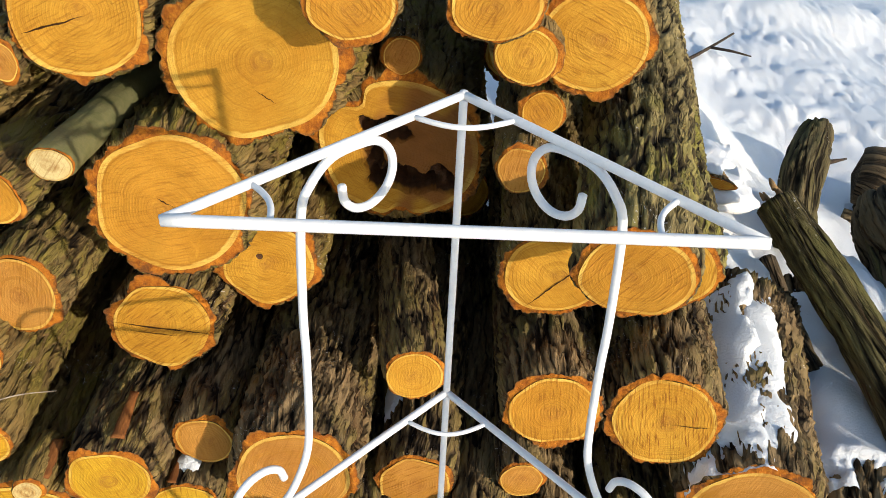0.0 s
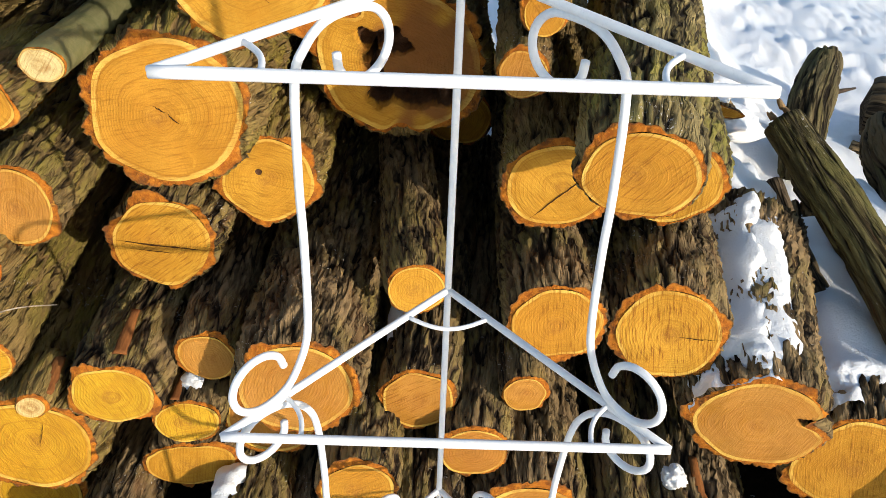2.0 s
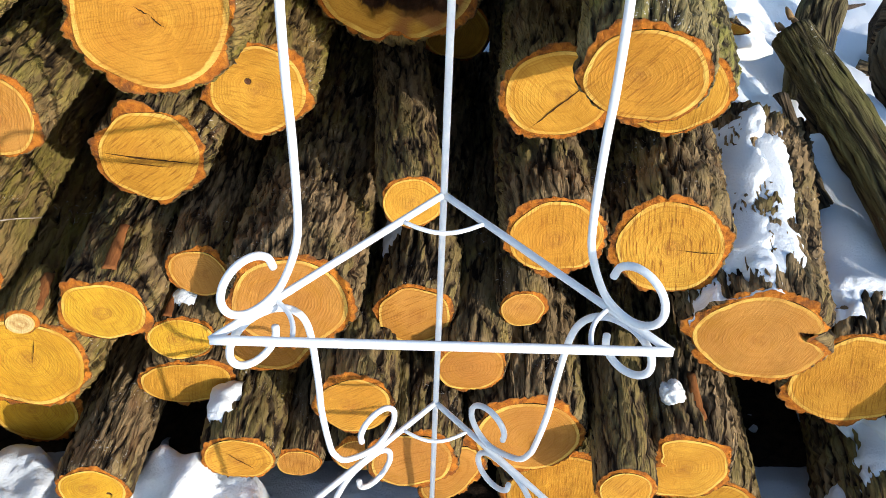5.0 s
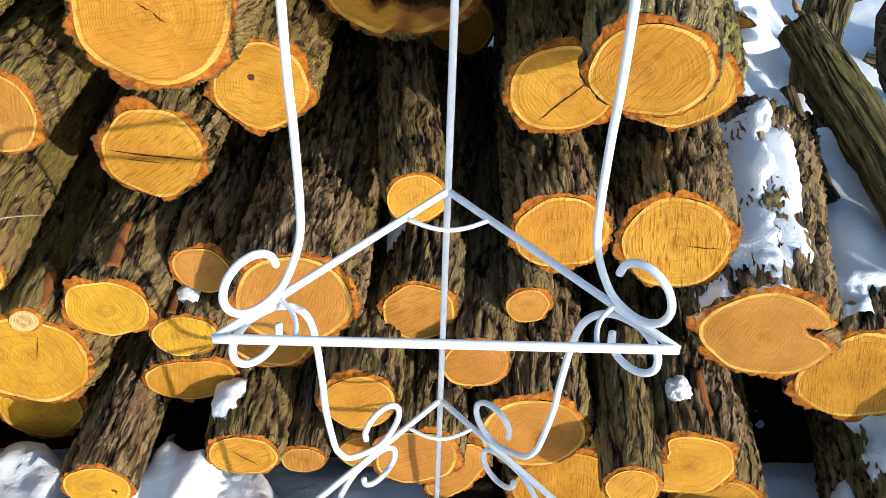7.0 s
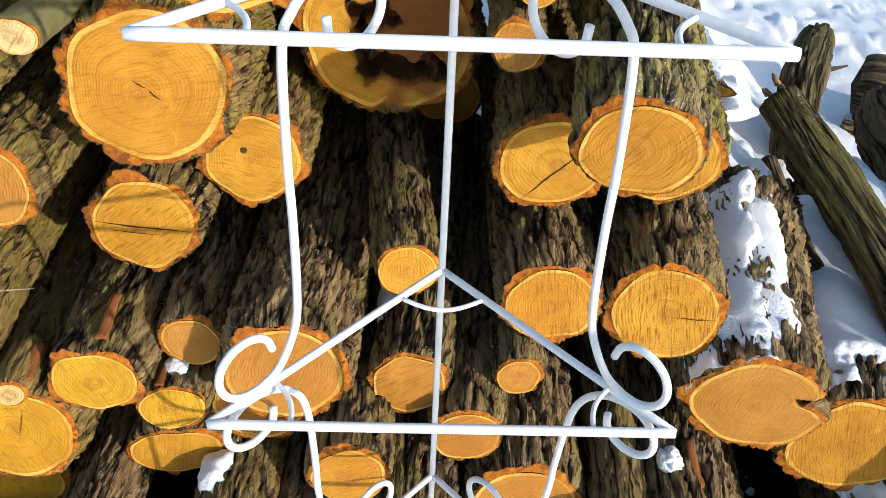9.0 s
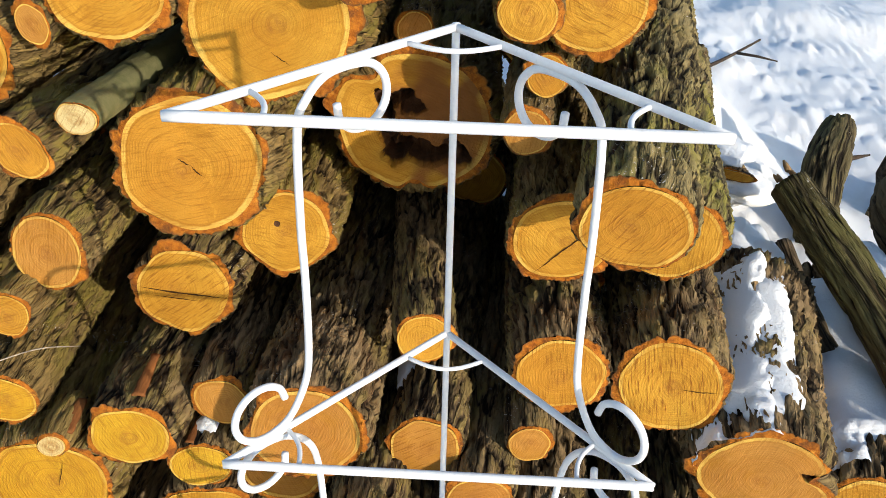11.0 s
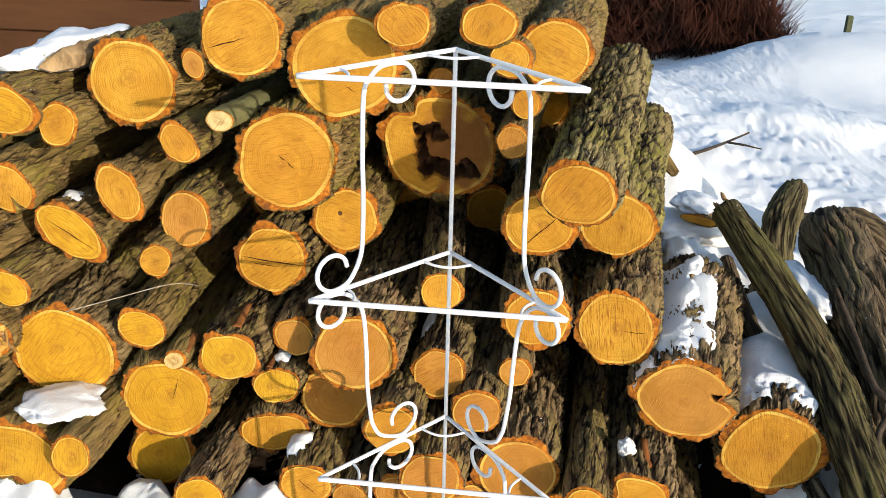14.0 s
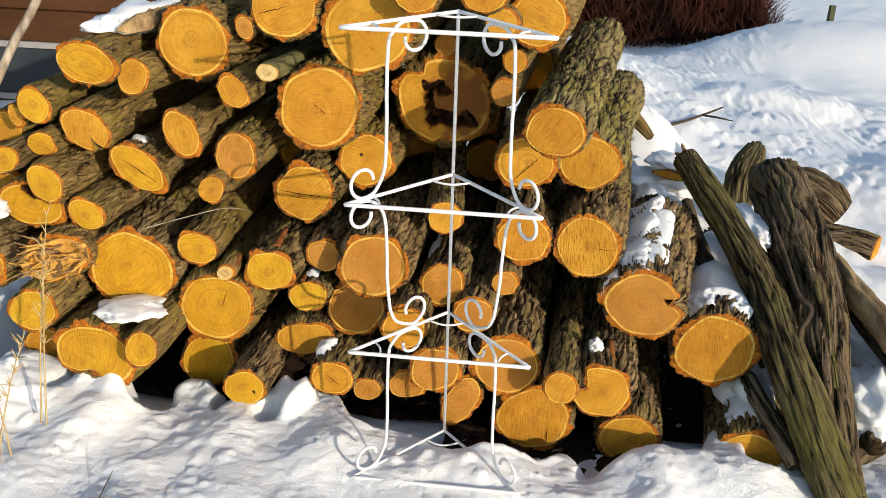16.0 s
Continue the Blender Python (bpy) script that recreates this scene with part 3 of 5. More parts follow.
def log(x, y, z, ra, rb, turn=0, yaw=0.0, length=1.15, pitch=0.0, label="", hollows=(), bark=None, thick=None, cut=(0.0, 0.0), seed=None, lobes=0.058, wood=None, sawn=None, sawdir=None, dents=(), brown=None):
    """A sawn log whose cut end stands at x, y, z and whose trunk runs back along +y. ra, rb: half axes of the bare
    wood;
    hollows: rotten holes (across, up, radius across, radius up, depth) on the cut end; cut: slope of the saw cut;
    dents: places where the rim is broken in (angle, share of the radius, half width in degrees);
    brown: a brown patch that paints reddish shade into the face (across, up, radius across, radius up)."""
    seed = int(abs(x * 917 + z * 3571 + y * 131)) % 9973 if seed is None else seed
    rs = np.random.RandomState(seed)
    r = (ra + rb) / 2
    thick = thick if thick is not None else min(max(0.17 * r, 0.007), 0.019)
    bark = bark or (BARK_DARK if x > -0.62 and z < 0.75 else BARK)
    n = int(min(max(2 * math.pi * r / 0.004, 44), 200))
    th = np.linspace(0, 2 * np.pi, n, endpoint=False) - np.pi / 2
    a = th - radians(turn)
    rw = ra * rb / np.sqrt((rb * np.cos(a)) ** 2 + (ra * np.sin(a)) ** 2)
    for k in range(2, 8):
        rw = rw * (1 + lobes / k ** 0.6 * rs.uniform(-0.8, 0.8) * np.sin(k * th + rs.uniform(0, 6.3)))
    u0, v0 = rs.uniform(0, TILE_U), rs.uniform(0, TILE_V)
    arc = (th + np.pi / 2) * (r + thick)
    fade = np.clip((2 * np.pi - (th + np.pi / 2)) / 0.5, 0, 1)

    def relief(img, s):
        s = np.asarray(s)
        return tile(img, arc[None, :] + u0, s[:, None] + v0) * fade + tile(img, arc[None, :] - 2 * np.pi * (r + thick) + u0, s[:, None] + v0) * (1 - fade)

    def place(rad, s):
        px, pz = rad * np.cos(th), rad * np.sin(th)
        return np.stack([px, np.broadcast_to(s, px.shape) + cut[0] * px + cut[1] * pz, pz], -1)

    whole = rw
    for at, deep, half in dents:
        off = (np.degrees(th) - at + 180) % 360 - 180
        rw = rw * (1 - deep * np.exp(-np.abs(off / half * (1 + 0.12 * tile(LUMPS, arc * 1.5 + u0, arc * 0 + 0.2))) ** 3.0))
    # jagged rim where the saw tore the bark
    teeth = relief(FURROW, [0.0])[0]
    chunk = np.clip(tile(COARSE, arc * 1.7 + u0, arc * 0 + v0) * 0.35 + 0.55, 0.05, 1.3)
    nick = np.clip(tile(LUMPS, arc * 1.1 + u0, arc * 0 + 0.4) * 0.5 + tile(GRIT, arc * 0.8 + u0, arc * 0 + 0.7) * 0.3, -0.4, 0.7)
    sharp = np.where(rs.rand(n) < 0.09, rs.uniform(-0.35, 0.4, n), 0.0)
    wide = 0.95 + 0.35 * np.sin(th * 2 + rs.uniform(0, 6.3)) * np.sin(th * 3 + rs.uniform(0, 6.3))
    ro = rw + thick * np.clip((0.35 * teeth + 0.8 * chunk + 0.42 * nick + sharp * chunk) * wide, 0.05, 1.6)
    thing = new("log")
    thing.matrix_world = pose(x, y, z, pitch, 0, yaw)
    # the sawn face
    k = 10 if not hollows else 34
    fr = np.linspace(0, 1, k + 1)[1:] ** 0.9
    pith = np.array([rs.uniform(-0.16, 0.16) * ra, 0.0, rs.uniform(-0.16, 0.16) * rb])
    ver, rng = [pith[None, :]], [0.0]
    for f in fr:
        ver.append(place(rw * f, 0.0) + pith * (1 - f))
        rng += [f] * n
    ver = np.concatenate(ver)
    rotted = np.zeros(len(ver))
    for hx, hz, hrx, hrz, depth in hollows:
        wig = 0.25 * tile(COARSE, ver[:, 0] * 2.2 + hx, ver[:, 2] * 4.4 + 0.2) + 0.16 * tile(LUMPS, ver[:, 0] * 1.3 + hz, ver[:, 2] * 2.6) + 0.08 * tile(GRIT, ver[:, 0], ver[:, 2] * 2.0)
        wig = wig * (0.3 if hrx > 0.1 else 1.0)
        q = np.sqrt(((ver[:, 0] - hx) / hrx) ** 2 + ((ver[:, 2] - hz) / hrz) ** 2) + wig
        w = np.clip((1.08 - q) / 0.3, 0, 1)
        ver[:, 1] += depth * w * (0.8 + 0.25 * tile(LUMPS, ver[:, 0] * 0.8, ver[:, 2] * 1.6))
        rotted = np.maximum(rotted, np.clip((1.15 - q) / 0.3, 0, 1))
    ver[:, 1] += 0.0009 * tile(COARSE, ver[:, 0] * 2 + u0, ver[:, 2] * 4)
    # mask of the shade painted brown on the face
    heart = np.zeros(len(ver))
    if brown:
        heart = np.clip(1.4 - np.sqrt(((ver[:, 0] - brown[0]) / brown[2]) ** 2 + ((ver[:, 2] - brown[1]) / brown[3]) ** 2) + 0.12 * tile(LUMPS, ver[:, 0] + u0, ver[:, 2] * 2), 0, 1)
    tri = [np.array([0, 1 + j, 1 + (j + 1) % n]) for j in range(n)]
    quads = strip(k, n, off=1)[:, ::-1]
    part("cut_face", mesh("cut_face", ver, tri + [q for q in quads], wood or WOOD, {"ring": rng, "rot": rotted, "dist": np.array(rng) * r, "brown": heart,
         "sawn": np.full(len(ver), (rs.uniform(0.2, 0.75) if sawn is None else sawn)), "sawdir": np.full(len(ver), rs.uniform(-1.5, 1.5) if sawdir is None else radians(sawdir))}), thing, "sawn end grain in orange yellow")
    # the ring of torn inner bark, a little behind the face
    rows = []
    for i, f in enumerate((0.0, 0.3, 0.65, 1.0)):
        rows.append(place(rw + (ro - rw) * f, 0.001 + 0.0035 * f) + np.stack([0 * th, 0.0016 * (i > 0) * tile(FINE, arc + i * 0.1, arc * 0.5), 0 * th], -1))
    part("inner_bark", mesh("inner_bark", np.array(rows), strip(4, n)[:, ::-1], RIM, {"ring": np.repeat([0, 0.3, 0.65, 1.0], n)}), thing, "torn rust-orange inner bark")
    # the trunk with furrowed bark
    m = max(int(length / 0.0115), 12)
    s = np.concatenate([[0.0045, 0.009], np.linspace(0.016, length, m)])
    rid = relief(FURROW, s)
    big = relief(COARSE, s * 0.5)
    taper = 1 + 0.05 * rs.uniform(-1, 1) * s / length
    rw = whole
    slim = np.minimum(rw, rb * 1.1)
    blend = (np.clip(s / 0.14, 0, 1) ** 0.8)[:, None] * (1.0 if ra > 1.3 * rb else 0.0)
    rad = ((rw[None, :] * (1 - blend) + slim[None, :] * blend) * taper[:, None]) + thick * (0.0 + 1.4 * rid) + 0.035 * r * big * np.clip(s / 0.1, 0, 1)[:, None] + 0.12 * thick * relief(FINE, s)
    near = np.clip(s / 0.05, 0, 1)[:, None] ** 0.7
    rad = (ro + 0.0015)[None, :] * (1 - near) + rad * near
    rad[0] = ro
    bx, bz = rs.uniform(-1, 1, 2) * 0.012
    ver = np.concatenate([place(rad[i], s[i]) * 1.0 + np.array([bx, 0, bz]) * math.sin(math.pi * s[i] / length) for i in range(len(s))])
    ver = np.concatenate([ver, [[0, length, 0]]])
    base = (len(s) - 1) * n
    cap = [np.array([len(ver) - 1, base + j, base + (j + 1) % n]) for j in range(n)]
    rid = rid.copy()
    rid[0] = 0.6
    grain = np.stack([(r + thick) * np.cos(th)[None, :] + seed * 0.013 + 0 * rad, s[:, None] + 0 * rad, (r + thick) * np.sin(th)[None, :] + 0 * rad], -1).reshape(-1, 3)
    grain = np.concatenate([grain, [[seed * 0.013, length, 0]]])
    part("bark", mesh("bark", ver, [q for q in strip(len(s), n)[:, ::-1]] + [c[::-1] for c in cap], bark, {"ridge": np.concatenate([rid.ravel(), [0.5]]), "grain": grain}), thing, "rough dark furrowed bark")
    SHAPES[thing.name] = (rw, thick, n)
    tagged(thing, label or "sawn log with orange cut end and rough dark bark", "log", GROUP)
    return thing


log(-1.089, 1.1, 1.063, 0.086, 0.057, -9, -0.5, wood=WOOD_YELLOW)
log(-0.958, 1.12, 1.028, 0.053, 0.044, 63, -0.4)
log(-0.797, 1.2, 1.125, 0.105, 0.098, -3, 0.3)
log(-0.513, 1.19, 1.245, 0.096, 0.088, 30, 2.8)
log(-0.631, 1.18, 1.177, 0.031, 0.025, -75, -1.7, 0.25, wood=WOOD_TAN, label="small broken branch stub between two logs")
log(-0.641, 1.083, 1.009, 0.048, 0.038, -51, 2.4)
log(-0.53, 1.06, 1.074, 0.032, 0.024, -7, -2.5, label="thin smooth olive branch with a pale cut end", bark=BARK_SMOOTH, thick=0.003, wood=WOOD_PALE)
log(-0.409, 1.17, 0.958, 0.122, 0.113, 57, 2.2)
log(-0.268, 1.189, 1.187, 0.124, 0.116, 29, -2.9)
log(-0.295, 1.31, 0.765, 0.085, 0.079, 66, 1.6, hollows=((-0.016, 0.017, 0.0075, 0.007, 0.004),))
log(-0.486, 1.255, 0.659, 0.094, 0.084, 51, -1.9)
log(-0.662, 1.13, 0.803, 0.071, 0.059, 79, -2.1, wood=WOOD_TAN)
log(-0.822, 1.12, 0.865, 0.072, 0.048, -59, 1.7)
log(-0.721, 1.07, 0.712, 0.042, 0.036, 48, 0.1)
log(-1.3, 1.15, 0.916, 0.053, 0.047, -58, 2.1, wood=WOOD_YELLOW)
log(-1.395, 1.2, 0.868, 0.034, 0.021, -75, -1.7)
log(-1.292, 1.15, 0.796, 0.044, 0.034, 2, -1.2, wood=WOOD_YELLOW)
log(-1.142, 1.15, 0.85, 0.076, 0.058, -29, 0.9, label="sawn log with a crumbling rotten heart", dents=((-58, 0.72, 9),))
log(-1.387, 1.1, 0.753, 0.045, 0.034, 29, -2.4, wood=WOOD_YELLOW)
LOG_20 = log(-1.0, 1.18, 0.728, 0.094, 0.056, -37, 0.5, wood=WOOD_YELLOW)
log(-1.257, 1.08, 0.691, 0.063, 0.05, -43, -2.7, wood=WOOD_YELLOW)
log(-1.342, 1.13, 0.6, 0.106, 0.066, -3, -1.7, label="half-rotten sawn log behind the snow-dusted stack", hollows=((0.02, 0.05, 0.05, 0.03, 0.05),), wood=WOOD_YELLOW)
log(-1.145, 1.1, 0.591, 0.058, 0.045, -30, 0.1, wood=WOOD_YELLOW)
log(-1.017, 1.106, 0.41, 0.137, 0.121, 16, 2.8, wood=WOOD_YELLOW)
log(-0.792, 1.1, 0.504, 0.061, 0.049, -11, 2.2, wood=WOOD_YELLOW)
log(-0.734, 1.08, 0.313, 0.117, 0.108, 31, -1.2, wood=WOOD_YELLOW)
log(-0.549, 1.065, 0.462, 0.073, 0.062, 2, -0.4, wood=WOOD_YELLOW)
LOG_28 = log(-0.438, 1.095, 0.371, 0.06, 0.047, 13, 1.4, wood=WOOD_YELLOW)
log(-0.395, 1.13, 0.499, 0.053, 0.047, -41, 2.2, wood=WOOD_TAN)
log(-0.22, 1.035, 0.517, 0.101, 0.092, 43, -2, wood=WOOD_TAN)
log(-0.302, 1.18, 0.303, 0.096, 0.087, 51, -1.3, wood=WOOD_TAN)
log(-0.021, 1.16, 0.642, 0.05, 0.048, 8, 4.5)
LOG_33 = log(-0.014, 1.09, 0.448, 0.067, 0.062, 44, -3, wood=WOOD_TAN)
log(0.088, 1.03, 0.383, 0.061, 0.053, 37, -3, wood=WOOD_TAN)
log(0.176, 1.09, 0.47, 0.038, 0.037, 42, -2, wood=WOOD_TAN)
log(0.222, 1.12, 0.608, 0.078, 0.073, 10, -1, sawn=0.7, sawdir=5)
log(-0.067, 1.45, 0.938, 0.150, 0.135, -12, -1, label="big sawn log with a rotten hollow heart", hollows=((-0.034, 0.048, 0.030, 0.020, 0.06), (-0.006, 0.032, 0.024, 0.016, 0.05), (-0.046, -0.026, 0.020, 0.040, 0.09), (-0.026, -0.052, 0.028, 0.022, 0.09), (0.022, -0.058, 0.060, 0.023, 0.09), (0.078, -0.054, 0.034, 0.020, 0.05)), dents=((130, 0.20, 11), (271, 0.17, 11)), brown=(0.045, 0.0, 0.10, 0.11), sawn=0.3)
log(-0.065, 1.45, 1.119, 0.033, 0.032, 19, -0.7, wood=WOOD_TAN)
log(-0.116, 1.1, 1.299, 0.059, 0.044, 4, 0.3)
log(0.071, 1.09, 1.308, 0.058, 0.044, 3, -4)
log(0.119, 1.13, 1.232, 0.042, 0.039, 2, -5)
log(0.219, 1.18, 1.24, 0.076, 0.072, -7, -5)
log(0.161, 1.215, 1.116, 0.034, 0.031, -86, -5)
log(0.135, 1.2, 1.027, 0.038, 0.036, 86, -5, wood=WOOD_TAN)
log(0.287, 0.995, 0.969, 0.078, 0.070, 10, -9.6, 1.05, 6.5, label="stout sawn log with mossy green furrowed bark", bark=BARK_MOSS)
log(0.212, 1.24, 0.811, 0.086, 0.076, 8, -4)
log(0.403, 1.255, 0.819, 0.089, 0.083, 13, -10, 0.9, 3.0, sawn=0.6, sawdir=0, label="sawn log with mossy bark at the end of the stack", bark=BARK_MOSS)
log(0.414, 1.11, 0.599, 0.094, 0.088, 86, -6, sawn=0.95, sawdir=8)
LOG_49 = log(0.589, 1.05, 0.451, 0.109, 0.103, 11, -11, 0.55, 5.5, label="sawn log with a rotten notch and snow on its bark", hollows=((0.080, 0.024, 0.022, 0.010, 0.04),), dents=((14, 0.26, 9), (5, 0.12, 9)), wood=WOOD_TAN, sawn=0.2)
LOG_50 = log(0.83, 1.107, 0.294, 0.117, 0.108, 48, -11, 0.8, sawn=0.7, sawdir=12, label="sawn log with snow along its bark")
LOG_51 = log(0.946, 0.97, -0.005, 0.105, 0.095, 31, -9, 0.7, label="sawn log half sunk in snow")
log(0.199, 1.0, 0.237, 0.096, 0.091, 54, -2, wood=WOOD_TAN)
log(0.294, 1.026, 0.041, 0.113, 0.104, 30, -3, sawn=0.7, sawdir=4)
log(0.36, 0.88, 0.246, 0.049, 0.045, -86, -5)
log(0.486, 0.97, 0.193, 0.084, 0.083, -78, -5, label="sawn log with a hollow open to one side", dents=((150, 0.42, 20), (172, 0.62, 15)), sawn=0.2)
log(0.591, 1.02, 0.005, 0.09, 0.074, 18, -6)
log(-0.012, 0.94, 0.237, 0.076, 0.068, 32, -2.5, wood=WOOD_TAN)
log(-0.111, 0.96, 0.356, 0.066, 0.061, 52, -0.8)
log(0.064, 1.03, 0.081, 0.091, 0.048, 65, 2.5, wood=WOOD_TAN)
log(-0.111, 1.05, 0.109, 0.057, 0.045, 15, -1.2, wood=WOOD_TAN)
LOG_61 = log(-0.347, 1.02, 0.128, 0.065, 0.056, 1, 1.9)
log(-0.239, 1.05, 0.079, 0.044, 0.037, 26, -2.8, wood=WOOD_TAN)
log(-0.614, 0.96, 0.099, 0.063, 0.059, 37, 0.3, label="small sawn log with a dark hole in its end", hollows=((0.03, -0.012, 0.009, 0.01, 0.03),), wood=WOOD_YELLOW)
log(-0.819, 1.19, 0.055, 0.101, 0.084, 56, -0.7, wood=WOOD_YELLOW)
log(-0.9, 0.88, 0.252, 0.06, 0.046, 62, -1.7, wood=WOOD_YELLOW)
log(-1.089, 0.95, 0.176, 0.128, 0.1, -12, -2.1, label="sawn log with a big curved bite in its end", dents=((-108, 0.42, 36),), wood=WOOD_YELLOW)
log(-0.473, 1.16, 0.19, 0.092, 0.060, 9, 0.3, dents=((97, 0.24, 48),))
log(-1.309, 1.0, 0.29, 0.08, 0.064, 26, -1.4, wood=WOOD_YELLOW)
log(-0.681, 1.036, 0.456, 0.026, 0.022, 28, 2.6, 0.12, label="small branch stub with a pale cut end", wood=WOOD_PALE)


# ---- the white plant stand ----
def build_stand():
    stand = new("plant_stand")
    stand.matrix_world = pose(0.0265, 0.665, 0.03, 4.4, 0, 0)
    half, deep, tiers = 0.2345, 0.245, (0.0, 0.4155, 0.831, 1.248)
    left, right, apex = np.array([-half, 0, 0]), np.array([half, 0, 0]), np.array([0, deep, 0])
    up = np.array([0, 0, 1.0])

    def rod(name, pts, r, label=""):
        p = np.asarray(pts, float)
        part(name, tube(name, p, r, PAINT, 12), stand, label)

    def line(a, b, n=14):
        w = np.linspace(0, 1, n)[:, None]
        return a * (1 - w) + b * w

    for h in tiers:
        o = up * h
        rod("front_bar", line(left + o, right + o, 24), 0.0052)
        rod("side_bar", line(left + o, apex + o), 0.0046)
        rod("side_bar", line(right + o, apex + o), 0.0046)
        # small bracing arcs in the three corners
        e1, e2 = (left - apex) / np.linalg.norm(left - apex), (right - apex) / np.linalg.norm(right - apex)
        for c, d1, d2, reach in ((apex, e1, e2, 0.072), (left, -e1, np.array([1.0, 0, 0]), 0.082), (right, -e2, np.array([-1.0, 0, 0]), 0.082)):
            if h == 0.0 and c is not apex:
                continue
            a, b = c + d1 * reach, c + d2 * reach
            bulge = (d1 + d2) / np.linalg.norm(d1 + d2) * (0.02 if c is apex else 0.008)
            w = np.linspace(0, 1, 11)[:, None]
            rod("corner_brace", o + a * (1 - w) + b * w + bulge * np.sin(np.pi * w), 0.0028)
    rod("rear_post", line(apex, apex + up * 1.252, 30), 0.0044)

    def spiral(cs, ch, r0, r1, a0, a1, n):
        w = np.linspace(0, 1, n)
        ang, rr = np.radians(a0 + (a1 - a0) * w), r0 + (r1 - r0) * w
        return np.stack([cs + rr * np.cos(ang), ch + rr * np.sin(ang)], -1)

    inner_top = lambda h: np.vstack([spiral(0.207, h - 0.044, 0.029, 0.038, 175, 455, 9), [(0.168, h - 0.008), (0.143, h - 0.026), (0.130, h - 0.055)]])
    inner_low = lambda h: np.vstack([[(0.132, h + 0.10), (0.139, h + 0.068), (0.158, h + 0.035)], spiral(0.213, h + 0.055, 0.045, 0.026, -100, 195, 9)])
    outer_top = lambda h: np.vstack([spiral(0.050, h - 0.041, 0.027, 0.036, 5, -275, 9), [(0.083, h - 0.014), (0.109, h - 0.042), (0.121, h - 0.085)]])
    outer_low = lambda h: np.vstack([[(0.122, h + 0.10), (0.115, h + 0.055), (0.093, h + 0.017)], spiral(0.056, h + 0.043, 0.041, 0.029, -70, -355, 9)])
    shapes = ((inner_top(tiers[3]), outer_low(tiers[2])), (outer_top(tiers[2]), inner_low(tiers[1])), (inner_top(tiers[1]), outer_low(0.0)))
    for corner, bent in ((left, 0.0), (right, 0.012)):
        e = (apex - corner) / np.linalg.norm(apex - corner)
        for level, (top, low) in enumerate(shapes):
            mid = np.array([(0.125, top[-1, 1] * 0.6 + low[0, 1] * 0.4), (0.125, top[-1, 1] * 0.35 + low[0, 1] * 0.65)])
            sh = smooth_path(np.vstack([top, mid, low]), 5)
            if level == 1:
                # one of the middle uprights is bent inwards
                sh[:, 0] += bent * np.clip((tiers[2] - 0.05 - sh[:, 1]) / 0.28, 0, 1)
            rod("scrolled_upright", corner + sh[:, :1] * e + sh[:, 1:] * up, 0.0044)
    tagged(stand, "white painted metal corner plant stand with scrolled uprights in snow", "plant stand")


build_stand()


# ---- logs deeper in the stack, the rear ones unseen fillers against light from behind ----
log(0.0, 1.96, 0.80, 0.10, 0.09, 0, 2, 0.7, label="unseen filler log added deep in the stack to block light")
log(0.20, 1.94, 0.98, 0.09, 0.085, 0, -4, 0.7, label="unseen filler log added deep in the stack to block light")
log(-0.22, 1.96, 0.62, 0.10, 0.09, 0, 1, 0.7, label="unseen filler log added deep in the stack to block light")
log(0.06, 1.96, 0.60, 0.08, 0.075, 0, 0, 0.7, label="unseen filler log added deep in the stack to block light")
log(-0.66, 1.94, 0.60, 0.10, 0.09, 0, -1, 0.7, label="unseen filler log added deep in the stack to block light")
log(-0.60, 1.96, 0.86, 0.09, 0.09, 0, -1, 0.7, label="unseen filler log added deep in the stack to block light")
log(-0.98, 1.96, 0.60, 0.10, 0.09, 0, 1, 0.7, label="unseen filler log added deep in the stack to block light")
log(-1.10, 1.89, 0.36, 0.11, 0.10, 0, 1, 0.7, label="unseen filler log added deep in the stack to block light")
log(-0.45, 1.89, 0.42, 0.10, 0.09, 0, 0, 0.7, label="unseen filler log added deep in the stack to block light")
log(0.62, 1.84, 0.20, 0.11, 0.10, 0, -8, 0.6, label="unseen filler log added deep in the stack to block light")
log(0.82, 1.84, 0.04, 0.11, 0.10, 0, -8, 0.6, label="unseen filler log added deep in the stack to block light")
log(0.30, 1.79, 0.38, 0.09, 0.085, 0, -4, 0.7, label="unseen filler log added deep in the stack to block light")
log(-0.10, 1.84, 0.26, 0.11, 0.10, 0, 0, 0.7, label="unseen filler log added deep in the stack to block light")
log(-0.55, 1.84, 0.08, 0.11, 0.10, 0, 0, 0.7, label="unseen filler log added deep in the stack to block light")
log(-1.00, 1.79, 0.10, 0.11, 0.10, 0, 0, 0.7, label="unseen filler log added deep in the stack to block light")
log(-1.34, 1.30, 0.06, 0.12, 0.11, 0, 0, 0.8, label="bark-covered log at the foot of the stack")
log(-1.36, 1.12, 0.10, 0.07, 0.06, 0, 0, 0.8, label="bark-covered log at the foot of the stack")
log(-1.50, 1.24, 0.705, 0.052, 0.045, 20, 0, wood=WOOD_YELLOW)
log(-1.50, 1.30, 0.80, 0.055, 0.05, 0, 0, label="bark-covered log at the end of the stack")
log(-1.56, 1.30, 0.58, 0.09, 0.07, 0, 0, label="bark-covered log at the end of the stack")
log(-1.52, 1.05, 0.42, 0.10, 0.09, 0, 1, 1.0, label="bark-covered log at the end of the stack")
log(0.815, 2.25, 0.512, 0.068, 0.014, -6, -14, 0.22, label="short flat sawn piece with snow behind the stack")
log(1.757, 2.350, 0.198, 0.075, 0.055, 20, 58, 0.42, label="sawn log lying in snow beyond the branches")


